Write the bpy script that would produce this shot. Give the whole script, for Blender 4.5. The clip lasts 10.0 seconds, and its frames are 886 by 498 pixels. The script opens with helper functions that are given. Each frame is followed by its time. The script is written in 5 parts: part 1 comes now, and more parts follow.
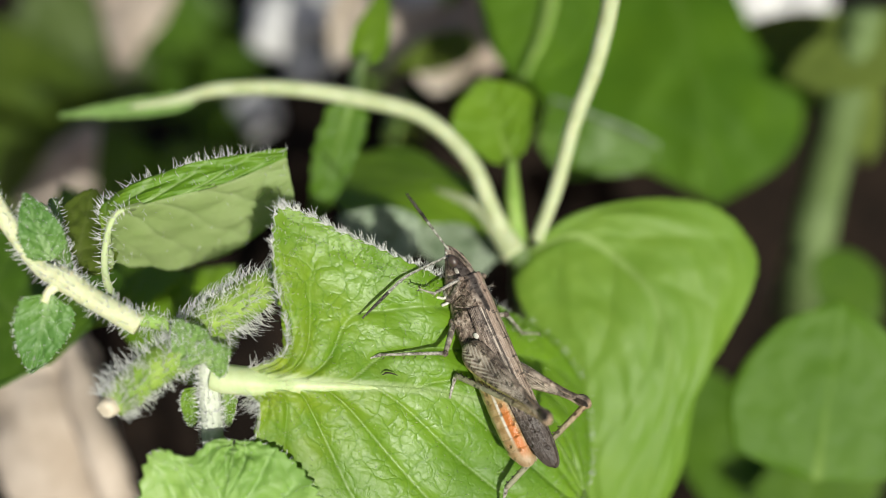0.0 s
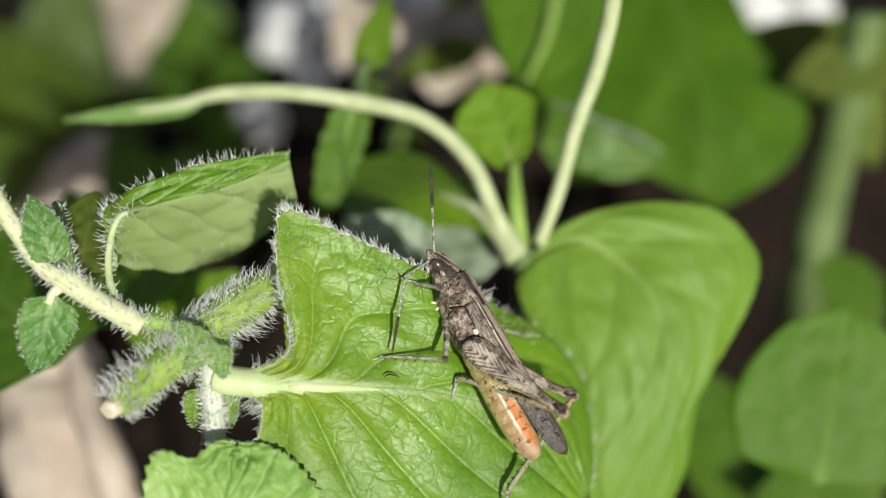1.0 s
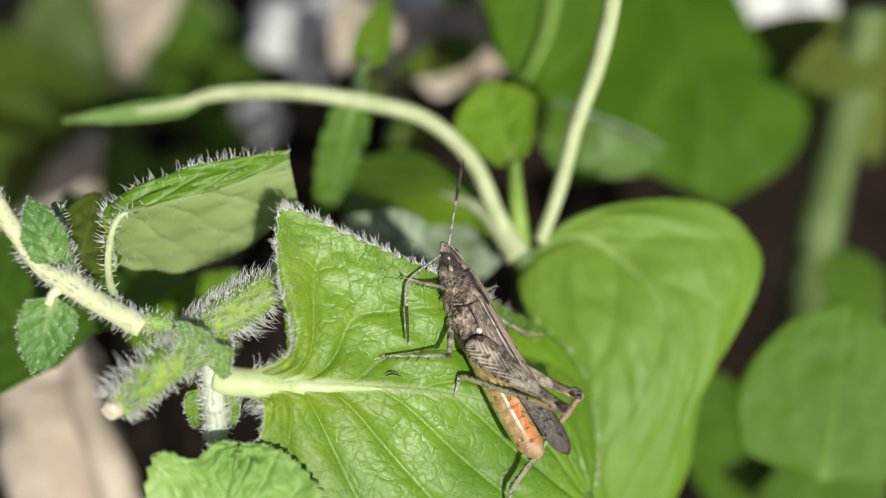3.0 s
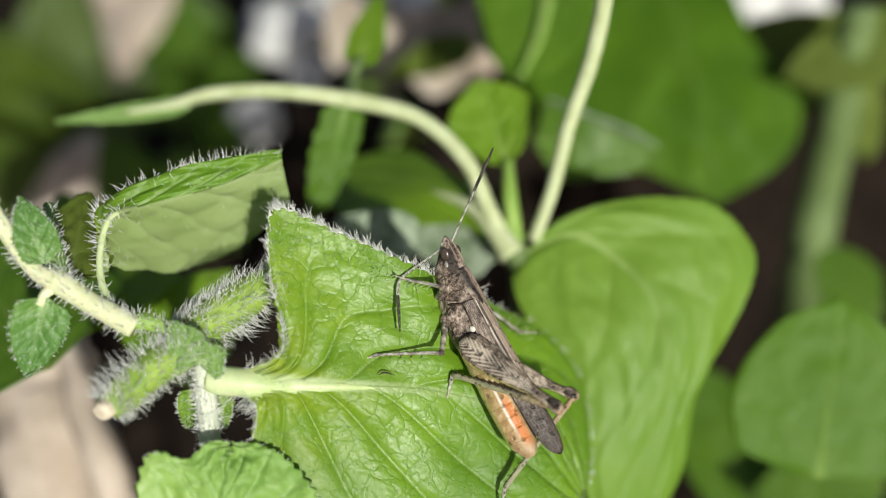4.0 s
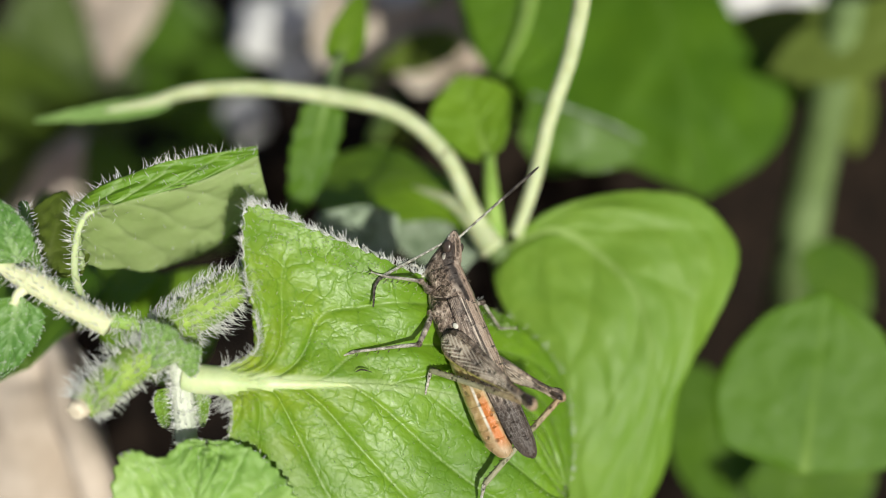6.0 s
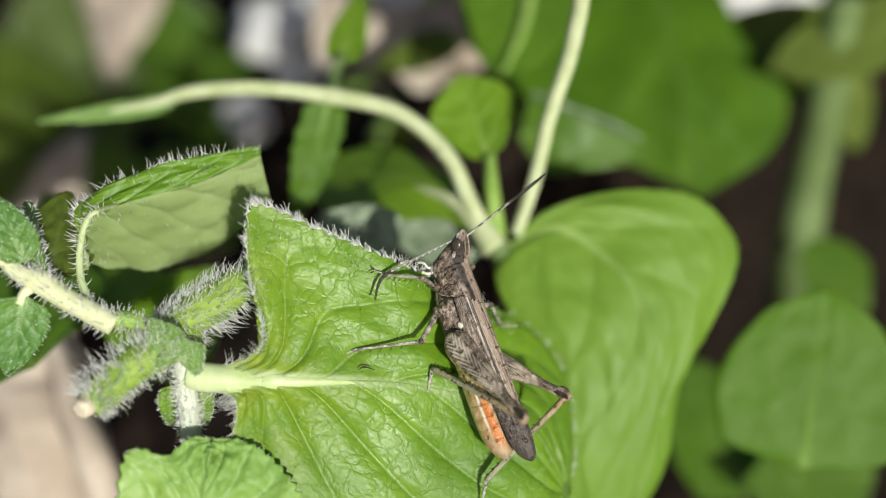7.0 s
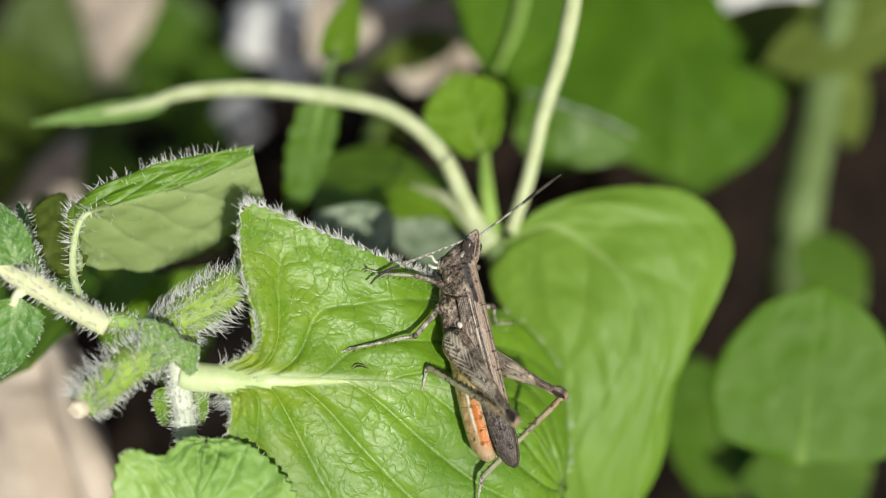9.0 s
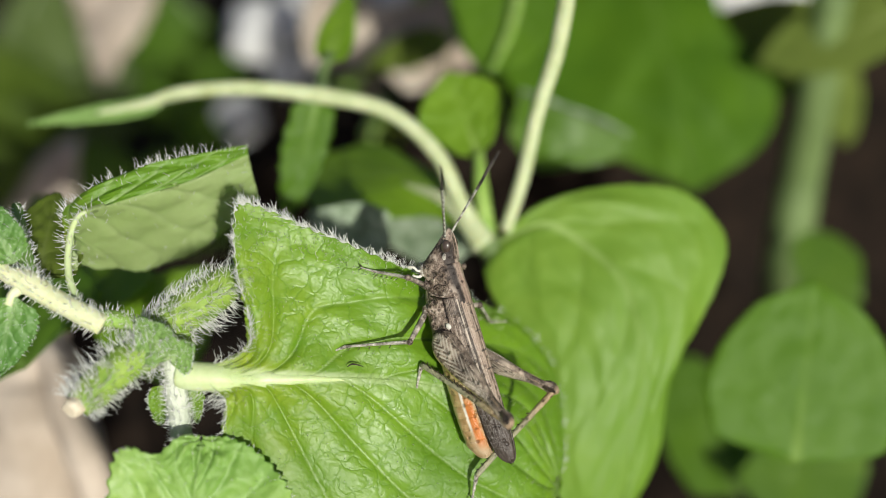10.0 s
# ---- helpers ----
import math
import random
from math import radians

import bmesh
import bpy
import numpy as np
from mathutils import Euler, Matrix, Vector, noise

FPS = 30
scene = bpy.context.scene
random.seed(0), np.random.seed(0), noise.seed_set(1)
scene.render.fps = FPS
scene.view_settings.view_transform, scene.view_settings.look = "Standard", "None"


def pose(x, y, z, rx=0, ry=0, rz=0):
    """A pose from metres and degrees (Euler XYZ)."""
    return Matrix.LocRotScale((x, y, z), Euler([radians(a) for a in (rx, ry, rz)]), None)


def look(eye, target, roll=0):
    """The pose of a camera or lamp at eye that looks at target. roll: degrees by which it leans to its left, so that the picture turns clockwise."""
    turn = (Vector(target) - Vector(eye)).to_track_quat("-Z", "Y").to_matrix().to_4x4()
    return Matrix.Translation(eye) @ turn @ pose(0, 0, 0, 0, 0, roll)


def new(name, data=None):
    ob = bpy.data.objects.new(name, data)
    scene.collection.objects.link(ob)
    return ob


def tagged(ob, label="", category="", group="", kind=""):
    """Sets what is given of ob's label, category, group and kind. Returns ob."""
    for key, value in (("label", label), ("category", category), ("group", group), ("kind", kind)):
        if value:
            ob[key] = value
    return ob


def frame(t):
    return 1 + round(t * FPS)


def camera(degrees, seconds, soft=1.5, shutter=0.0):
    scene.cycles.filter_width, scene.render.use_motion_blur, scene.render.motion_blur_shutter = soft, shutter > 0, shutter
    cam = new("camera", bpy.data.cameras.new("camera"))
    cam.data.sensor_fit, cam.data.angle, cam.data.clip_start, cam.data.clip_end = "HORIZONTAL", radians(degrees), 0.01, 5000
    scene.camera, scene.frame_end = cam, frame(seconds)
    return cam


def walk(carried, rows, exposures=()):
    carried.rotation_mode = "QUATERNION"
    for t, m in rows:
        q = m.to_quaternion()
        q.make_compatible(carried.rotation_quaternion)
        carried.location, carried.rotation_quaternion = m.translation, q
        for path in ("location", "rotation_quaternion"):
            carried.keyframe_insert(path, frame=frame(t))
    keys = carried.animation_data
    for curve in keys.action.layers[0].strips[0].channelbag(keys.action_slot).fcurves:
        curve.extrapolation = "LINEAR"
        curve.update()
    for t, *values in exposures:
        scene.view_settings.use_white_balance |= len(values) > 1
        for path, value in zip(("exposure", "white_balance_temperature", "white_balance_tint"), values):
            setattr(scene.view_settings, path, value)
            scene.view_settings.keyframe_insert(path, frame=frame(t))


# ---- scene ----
cam = camera(46.5, 10.0, soft=0.8)
# The working path: millimetres of travel, the eye's height, and the slant of the view down into the bed.
METRES, EYE, TILT, LEAN, TURN = 0.008, 0.180, -50.0, 0.0, 0.0
ROWS = [
    (0.0, 0.0, 0.0, 0.0, 0.0, 0.0, -0.0),
    (0.5, -0.0306, -0.0697, -0.0389, 0.43, 0.35, 0.01),
    (1.0, 0.0278, -0.0349, -0.066, 0.27, 0.49, 0.01),
    (1.5, -0.0005, -0.039, -0.0736, 0.28, 0.51, 0.05),
    (2.0, -0.0026, 0.0092, -0.0717, 0.33, 0.49, 0.21),
    (2.5, -0.0031, 0.0108, -0.0749, 0.28, 0.47, 0.29),
    (4.0, 0.0855, 0.0239, -0.1013, 0.25, 0.52, 0.68),
    (4.5, 0.1102, 0.0693, -0.0743, 0.24, 0.37, 0.82),
    (5.0, 0.141, 0.0656, -0.1052, 0.21, 0.43, 0.89),
    (5.5, 0.313, 0.1032, -0.121, 0.22, 0.41, 0.99),
    (7.0, 0.3036, -0.0087, -0.13, 0.3, 0.34, 1.37),
    (7.5, 0.2931, -0.0048, -0.1345, 0.21, 0.28, 1.41),
    (8.0, 0.2821, 0.0152, -0.1563, 0.32, 0.41, 1.55),
    (8.5, 0.3187, 0.0056, -0.1572, 0.24, 0.38, 1.7),
    (9.0, 0.3592, -0.0083, -0.1456, 0.26, 0.32, 1.84),
    (9.5, 0.3725, -0.0105, -0.1754, 0.23, 0.4, 1.89),
    (10.0, 0.4101, -0.041, -0.1753, 0.22, 0.38, 2.02),
]
walk(cam, [(t, pose(0, 0, EYE, TILT, LEAN, TURN) @ pose(METRES * x, METRES * y, METRES * z, 90 + pitch, roll, yaw)) for t, x, y, z, yaw, pitch, roll in ROWS])
# The lens is wide open at close range: only a slice about a centimetre deep is sharp.
cam.data.dof.use_dof = True
cam.data.dof.focus_distance = 0.0802
cam.data.dof.aperture_fstop = 10.5

# ---- world and sun ----
TO_SUN = Vector((0.33, -0.745, 0.576)).normalized()
world = bpy.data.worlds.new("sky")
scene.world = world
world.use_nodes = True
wn = world.node_tree.nodes
sky = wn.new("ShaderNodeTexSky")
sky.sky_type = "NISHITA"
sky.sun_disc = False
sky.air_density, sky.dust_density, sky.ozone_density = 0.8, 2.5, 0.4
sky.sun_elevation = math.asin(TO_SUN.z)
sky.sun_rotation = math.atan2(TO_SUN.x, TO_SUN.y)
world.node_tree.links.new(sky.outputs[0], wn["Background"].inputs[0])
wn["Background"].inputs[1].default_value = 0.057
sun_data = bpy.data.lights.new("sun", "SUN")
sun_data.energy, sun_data.angle, sun_data.color = 4.2, radians(0.6), (0.96, 0.955, 0.855)
sun = new("sun", sun_data)
sun.matrix_world = look((0, 0, 1), Vector((0, 0, 1)) - TO_SUN)
scene.view_settings.exposure = -0.07

MM = 0.001


# ---- materials ----
def material(name):
    m = bpy.data.materials.new(name)
    m.use_nodes = True
    nt = m.node_tree
    return m, nt, nt.nodes["Principled BSDF"], nt.nodes["Material Output"]


def node(nt, kind, **values):
    n = nt.nodes.new(kind)
    for key, value in values.items():
        n.inputs[key.replace("_", " ")].default_value = value
    return n


def ramp(nt, source, stops):
    r = nt.nodes.new("ShaderNodeValToRGB")
    while len(r.color_ramp.elements) < len(stops):
        r.color_ramp.elements.new(0.5)
    for e, (at, c) in zip(r.color_ramp.elements, stops):
        e.position, e.color = at, (*c, 1)
    nt.links.new(source, r.inputs[0])
    return r.outputs[0]


def mix(nt, a, b, fac, how="MIX"):
    n = nt.nodes.new("ShaderNodeMix")
    n.data_type, n.blend_type = "RGBA", how
    for socket, value in ((n.inputs[0], fac), (n.inputs[6], a), (n.inputs[7], b)):
        if isinstance(value, (int, float)):
            socket.default_value = value
        elif isinstance(value, tuple):
            socket.default_value = (*value, 1)
        else:
            nt.links.new(value, socket)
    return n.outputs[2]


def math_node(nt, op, a, b=0.0, clamp=False):
    n = nt.nodes.new("ShaderNodeMath")
    n.operation, n.use_clamp = op, clamp
    for socket, value in zip(n.inputs, (a, b)):
        if isinstance(value, (int, float)):
            socket.default_value = value
        else:
            nt.links.new(value, socket)
    return n.outputs[0]


def noise_tex(nt, vector, scale, detail=4.0, rough=0.55):
    n = node(nt, "ShaderNodeTexNoise", Scale=scale, Detail=detail, Roughness=rough)
    nt.links.new(vector, n.inputs["Vector"])
    return n.outputs["Fac"]


def bump(nt, height, strength, distance):
    n = node(nt, "ShaderNodeBump", Strength=strength, Distance=distance)
    nt.links.new(height, n.inputs["Height"])
    return n.outputs[0]


def leaf_material(name, dark, light, vein, see_through=0.35, rough=0.42, net=1.0):
    """A soft leaf: mottled green, paler veins from the 'vein' attribute, a fine net of veinlets, some light coming through."""
    m, nt, bsdf, out = material(name)
    pos = nt.nodes.new("ShaderNodeTexCoord").outputs["Object"]
    big = noise_tex(nt, pos, 130.0, 3.0)
    fine = noise_tex(nt, pos, 1500.0, 3.0)
    col = mix(nt, dark, light, ramp(nt, big, ((0.32, (0, 0, 0)), (0.68, (1, 1, 1)))))
    col = mix(nt, col, light, math_node(nt, "MULTIPLY", fine, 0.45))
    vor = node(nt, "ShaderNodeTexVoronoi", Scale=1050.0)
    vor.feature = "DISTANCE_TO_EDGE"
    wob = nt.nodes.new("ShaderNodeVectorMath")
    wob.operation = "ADD"
    nn = node(nt, "ShaderNodeTexNoise", Scale=900.0, Detail=2.0)
    nt.links.new(pos, nn.inputs["Vector"])
    sc = nt.nodes.new("ShaderNodeVectorMath")
    sc.operation = "SCALE"
    nt.links.new(nn.outputs["Color"], sc.inputs[0])
    sc.inputs["Scale"].default_value = 0.0016
    nt.links.new(pos, wob.inputs[0])
    nt.links.new(sc.outputs[0], wob.inputs[1])
    nt.links.new(wob.outputs[0], vor.inputs["Vector"])
    netline = ramp(nt, vor.outputs["Distance"], ((0.0, (1, 1, 1)), (0.13, (0, 0, 0))))
    col = mix(nt, col, dark, math_node(nt, "MULTIPLY", netline, 0.30 * net))
    att = nt.nodes.new("ShaderNodeAttribute")
    att.attribute_name = "vein"
    col = mix(nt, col, vein, math_node(nt, "MULTIPLY", att.outputs["Fac"], 0.85))
    nt.links.new(col, bsdf.inputs["Base Color"])
    rr = math_node(nt, "MULTIPLY_ADD", fine, 0.30)
    rr.node.inputs[2].default_value = rough - 0.16
    patch = math_node(nt, "MULTIPLY", math_node(nt, "SUBTRACT", big, 0.5), -0.5 * net)
    nt.links.new(math_node(nt, "ADD", rr, patch, True), bsdf.inputs["Roughness"])
    bsdf.inputs["Specular IOR Level"].default_value = 0.6 + 0.15 * (net > 0.9) - 0.35 * (net < 0.25)
    wr = nt.nodes.new("ShaderNodeCombineXYZ")
    for socket, key, factor in ((0, "run", 2.6), (1, "out", 1.1)):
        at = nt.nodes.new("ShaderNodeAttribute")
        at.attribute_name = key
        nt.links.new(math_node(nt, "MULTIPLY", at.outputs["Fac"], factor), wr.inputs[socket])
    wrinkle = noise_tex(nt, wr.outputs[0], 1.0, 4.0, 0.6)
    crease = ramp(nt, wrinkle, ((0.40, (0, 0, 0)), (0.50, (0.7, 0.7, 0.7)), (0.62, (1, 1, 1))))
    col = mix(nt, col, dark, math_node(nt, "MULTIPLY", math_node(nt, "SUBTRACT", 1.0, crease), 0.38 * net))
    nt.links.new(col, bsdf.inputs["Base Color"])
    height = math_node(nt, "SUBTRACT", math_node(nt, "MULTIPLY", ramp(nt, vor.outputs["Distance"], ((0.0, (0, 0, 0)), (0.10, (0.6, 0.6, 0.6)), (0.36, (1, 1, 1)))), 0.9 * net), math_node(nt, "MULTIPLY", noise_tex(nt, pos, 3000.0, 3.0), -0.30))
    height = math_node(nt, "ADD", height, math_node(nt, "MULTIPLY", crease, 1.2 * net))
    nrm = bump(nt, height, 0.30, 0.00009 * net + 0.00003)
    nt.links.new(nrm, bsdf.inputs["Normal"])
    tr = nt.nodes.new("ShaderNodeBsdfTranslucent")
    nt.links.new(mix(nt, col, (0.42, 0.72, 0.04), 0.45), tr.inputs["Color"])
    ms = nt.nodes.new("ShaderNodeMixShader")
    ms.inputs[0].default_value = see_through
    nt.links.new(bsdf.outputs[0], ms.inputs[1])
    nt.links.new(tr.outputs[0], ms.inputs[2])
    nt.links.new(ms.outputs[0], out.inputs[0])
    return m


def quilted_leaf(name, dark, light, vein, yellow, see_through=0.3, rough=0.36, cell=560.0, relief=1.0):
    """A glossy, quilted leaf: domed fields between sunken veinlets, yellower near the stalk, pale veins from 'vein'."""
    m, nt, bsdf, out = material(name)
    pos = nt.nodes.new("ShaderNodeTexCoord").outputs["Object"]
    big = noise_tex(nt, pos, 110.0, 3.0)
    fine = noise_tex(nt, pos, 1700.0, 3.0)
    col = mix(nt, dark, light, ramp(nt, big, ((0.34, (0, 0, 0)), (0.66, (1, 1, 1)))))
    col = mix(nt, col, light, math_node(nt, "MULTIPLY", fine, 0.4))
    near = nt.nodes.new("ShaderNodeAttribute")
    near.attribute_name = "along"
    base = ramp(nt, near.outputs["Fac"], ((0.06, (1, 1, 1)), (0.52, (0, 0, 0))))
    col = mix(nt, col, yellow, math_node(nt, "MULTIPLY", math_node(nt, "MULTIPLY", base, ramp(nt, noise_tex(nt, pos, 260.0, 2.0), ((0.3, (0, 0, 0)), (0.6, (1, 1, 1))))), 0.75))
    # the net of veinlets, bent by a slow and a quick noise
    warp = nt.nodes.new("ShaderNodeVectorMath")
    warp.operation = "MULTIPLY_ADD"
    nn = node(nt, "ShaderNodeTexNoise", Scale=500.0, Detail=3.0)
    nt.links.new(pos, nn.inputs["Vector"])
    nt.links.new(nn.outputs["Color"], warp.inputs[0])
    warp.inputs[1].default_value = (0.0022, 0.0022, 0.0022)
    nt.links.new(pos, warp.inputs[2])
    heights = []
    for scale in (cell, cell * 2.3):
        vor = node(nt, "ShaderNodeTexVoronoi", Scale=scale)
        vor.feature = "DISTANCE_TO_EDGE"
        nt.links.new(warp.outputs[0], vor.inputs["Vector"])
        heights.append(vor.outputs["Distance"])
    line = ramp(nt, heights[0], ((0.0, (1, 1, 1)), (0.045, (0.35, 0.35, 0.35)), (0.11, (0, 0, 0))))
    col = mix(nt, col, dark, math_node(nt, "MULTIPLY", math_node(nt, "MULTIPLY", line, big), 0.75))
    att = nt.nodes.new("ShaderNodeAttribute")
    att.attribute_name = "vein"
    col = mix(nt, col, vein, math_node(nt, "MULTIPLY", att.outputs["Fac"], 0.9))
    nt.links.new(col, bsdf.inputs["Base Color"])
    rr = math_node(nt, "MULTIPLY_ADD", fine, 0.22)
    rr.node.inputs[2].default_value = rough - 0.11
    nt.links.new(math_node(nt, "ADD", rr, math_node(nt, "MULTIPLY", math_node(nt, "SUBTRACT", big, 0.5), -0.35), True), bsdf.inputs["Roughness"])
    bsdf.inputs["Specular IOR Level"].default_value = 0.65
    wr = nt.nodes.new("ShaderNodeCombineXYZ")
    for socket, key, factor in ((0, "run", 2.2), (1, "out", 0.8)):
        at = nt.nodes.new("ShaderNodeAttribute")
        at.attribute_name = key
        nt.links.new(math_node(nt, "MULTIPLY", at.outputs["Fac"], factor), wr.inputs[socket])
    fold = noise_tex(nt, wr.outputs[0], 1.0, 2.0, 0.5)
    dome = math_node(nt, "MULTIPLY", ramp(nt, heights[0], ((0.0, (0, 0, 0)), (0.08, (0.45, 0.45, 0.45)), (0.22, (0.85, 0.85, 0.85)), (0.45, (1, 1, 1)))), 1.0)
    dome = math_node(nt, "ADD", dome, math_node(nt, "MULTIPLY", ramp(nt, heights[1], ((0.0, (0, 0, 0)), (0.3, (1, 1, 1)))), 0.28))
    dome = math_node(nt, "ADD", dome, math_node(nt, "MULTIPLY", fold, 1.6))
    dome = math_node(nt, "ADD", dome, math_node(nt, "MULTIPLY", noise_tex(nt, pos, 2600.0, 2.0), 0.35))
    nt.links.new(bump(nt, dome, 0.55, 0.00013 * relief), bsdf.inputs["Normal"])
    tr = nt.nodes.new("ShaderNodeBsdfTranslucent")
    nt.links.new(mix(nt, col, (0.42, 0.72, 0.04), 0.45), tr.inputs["Color"])
    ms = nt.nodes.new("ShaderNodeMixShader")
    ms.inputs[0].default_value = see_through
    nt.links.new(bsdf.outputs[0], ms.inputs[1])
    nt.links.new(tr.outputs[0], ms.inputs[2])
    nt.links.new(ms.outputs[0], out.inputs[0])
    return m


def mottled(name, dark, light, scale=400.0, rough=0.6, depth=0.0002, contrast=(0.35, 0.65), spec=0.4, sub=0.0):
    """A grainy natural surface in two colours with fine relief."""
    m, nt, bsdf, out = material(name)
    pos = nt.nodes.new("ShaderNodeTexCoord").outputs["Object"]
    big = noise_tex(nt, pos, scale, 6.0, 0.6)
    fine = noise_tex(nt, pos, scale * 6, 3.0)
    f = math_node(nt, "ADD", math_node(nt, "MULTIPLY", big, 0.75), math_node(nt, "MULTIPLY", fine, 0.25))
    col = mix(nt, dark, light, ramp(nt, f, ((contrast[0], (0, 0, 0)), (contrast[1], (1, 1, 1)))))
    nt.links.new(col, bsdf.inputs["Base Color"])
    bsdf.inputs["Roughness"].default_value = rough
    bsdf.inputs["Specular IOR Level"].default_value = spec
    if sub:
        bsdf.inputs["Subsurface Weight"].default_value = sub
        bsdf.inputs["Subsurface Radius"].default_value = (0.001, 0.0006, 0.0003)
    nt.links.new(bump(nt, f, 0.7, depth), bsdf.inputs["Normal"])
    return m


FRESH = leaf_material("fresh_leaf", (0.135, 0.29, 0.010), (0.27, 0.455, 0.026), (0.62, 0.76, 0.36), 0.30, 0.43, 1.0)
QUILT = quilted_leaf("quilted_leaf", (0.108, 0.255, 0.008), (0.220, 0.405, 0.021), (0.74, 0.83, 0.50), (0.46, 0.55, 0.035), 0.3, 0.48, 600.0, 0.62)
NODELEAF = quilted_leaf("toothed_leaf", (0.080, 0.215, 0.035), (0.16, 0.33, 0.07), (0.38, 0.56, 0.24), (0.17, 0.33, 0.05), 0.25, 0.5, 900.0, 0.5)
BROAD = quilted_leaf("broad_smooth_leaf", (0.165, 0.325, 0.022), (0.235, 0.405, 0.045), (0.46, 0.62, 0.20), (0.26, 0.42, 0.04), 0.3, 0.55, 260.0, 0.35)
FRONT = quilted_leaf("bluish_leaf", (0.23, 0.44, 0.07), (0.39, 0.60, 0.15), (0.56, 0.74, 0.38), (0.38, 0.55, 0.07), 0.3, 0.52, 480.0, 0.5)
PLAIN = leaf_material("smooth_leaf", (0.15, 0.295, 0.010), (0.225, 0.39, 0.018), (0.44, 0.60, 0.16), 0.30, 0.54, 0.3)
# darker copy of the leaf green, with the shade of the bed in it
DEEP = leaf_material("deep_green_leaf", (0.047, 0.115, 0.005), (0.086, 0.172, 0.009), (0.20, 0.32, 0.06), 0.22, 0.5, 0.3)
GREY = leaf_material("downy_leaf", (0.17, 0.34, 0.07), (0.32, 0.50, 0.14), (0.52, 0.66, 0.32), 0.30, 0.6, 0.6)
DOWNY = mottled("grey_down", (0.10, 0.16, 0.07), (0.46, 0.54, 0.40), 420.0, 0.7, 0.0003)
MIDGREEN = leaf_material("mid_green_leaf", (0.070, 0.165, 0.006), (0.118, 0.24, 0.011), (0.30, 0.45, 0.12), 0.25, 0.48, 0.3)
GREAT = leaf_material("great_dark_leaf", (0.055, 0.138, 0.005), (0.094, 0.200, 0.009), (0.22, 0.35, 0.08), 0.24, 0.6, 0.2)
DIMSTEM = mottled("dull_stem", (0.115, 0.175, 0.055), (0.19, 0.27, 0.095), 350.0, 0.6, 0.0001)
UNDER = leaf_material("pale_underside", (0.38, 0.50, 0.17), (0.54, 0.65, 0.29), (0.58, 0.68, 0.36), 0.48, 0.65, 0.5)
PETIOLE = mottled("petiole_green", (0.50, 0.62, 0.26), (0.70, 0.79, 0.46), 300.0, 0.42, 0.0001, sub=0.15)
STEM = mottled("pale_stem", (0.45, 0.52, 0.25), (0.68, 0.73, 0.46), 420.0, 0.5, 0.0001, sub=0.15)
CREAM = mottled("cream_stem", (0.66, 0.70, 0.38), (0.86, 0.87, 0.60), 420.0, 0.45, 0.0001, sub=0.15)
WOOLLY = mottled("woolly_stem", (0.52, 0.57, 0.44), (0.74, 0.77, 0.66), 700.0, 0.7, 0.00008)
GREENSTEM = mottled("green_stem", (0.22, 0.38, 0.06), (0.38, 0.54, 0.14), 350.0, 0.5, 0.0001, sub=0.1)
FUZZ = mottled("fuzzy_green", (0.15, 0.28, 0.025), (0.34, 0.47, 0.09), 600.0, 0.6, 0.0003)
CUT = mottled("dry_cut_end", (0.62, 0.50, 0.34), (0.90, 0.82, 0.66), 900.0, 0.8, 0.0002)
# brown soil taken near black: the plants' shade in the gaps is in its colour
SOIL = mottled("shade_dark_soil", (0.005, 0.0035, 0.0026), (0.034, 0.021, 0.0135), 180.0, 0.95, 0.002, (0.38, 0.72), 0.2)
STRAW = mottled("dry_straw", (0.38, 0.30, 0.23), (0.66, 0.56, 0.47), 160.0, 0.8, 0.0006)
LITTER = mottled("bleached_litter", (0.38, 0.31, 0.24), (0.64, 0.56, 0.47), 160.0, 0.8, 0.0006)
STONE = mottled("pale_stone", (0.62, 0.61, 0.60), (0.86, 0.85, 0.84), 90.0, 0.85, 0.001)


def hair_material(name, colour, clearness):
    """A glassy hair that lets part of the light through."""
    m, nt, bsdf, out = material(name)
    bsdf.inputs["Base Color"].default_value = (*colour, 1)
    bsdf.inputs["Roughness"].default_value = 0.35
    bsdf.inputs["Specular IOR Level"].default_value = 0.8
    clear = nt.nodes.new("ShaderNodeBsdfTransparent")
    glassy = nt.nodes.new("ShaderNodeMixShader")
    glassy.inputs[0].default_value = clearness
    nt.links.new(bsdf.outputs[0], glassy.inputs[1])
    nt.links.new(clear.outputs[0], glassy.inputs[2])
    nt.links.new(glassy.outputs[0], out.inputs[0])
    return m


HAIR = hair_material("white_hair", (1.0, 1.0, 0.98), 0.25)
BLADEHAIR = hair_material("pale_green_hair", (0.90, 1.0, 0.66), 0.5)


# ---- shape helpers ----
def spline(points, count):
    """Evenly parametrised Catmull-Rom curve through the points."""
    p = [np.array(q, float) for q in points]
    p = [2 * p[0] - p[1]] + p + [2 * p[-1] - p[-2]]
    n = len(p) - 3
    out = []
    for i in range(count):
        s = i / (count - 1) * n
        k = min(int(s), n - 1)
        f = s - k
        a, b, c, d = p[k:k + 4]
        out.append(0.5 * (2 * b + (c - a) * f + (2 * a - 5 * b + 4 * c - d) * f * f + (3 * b - a - 3 * c + d) * f ** 3))
    return np.array(out)


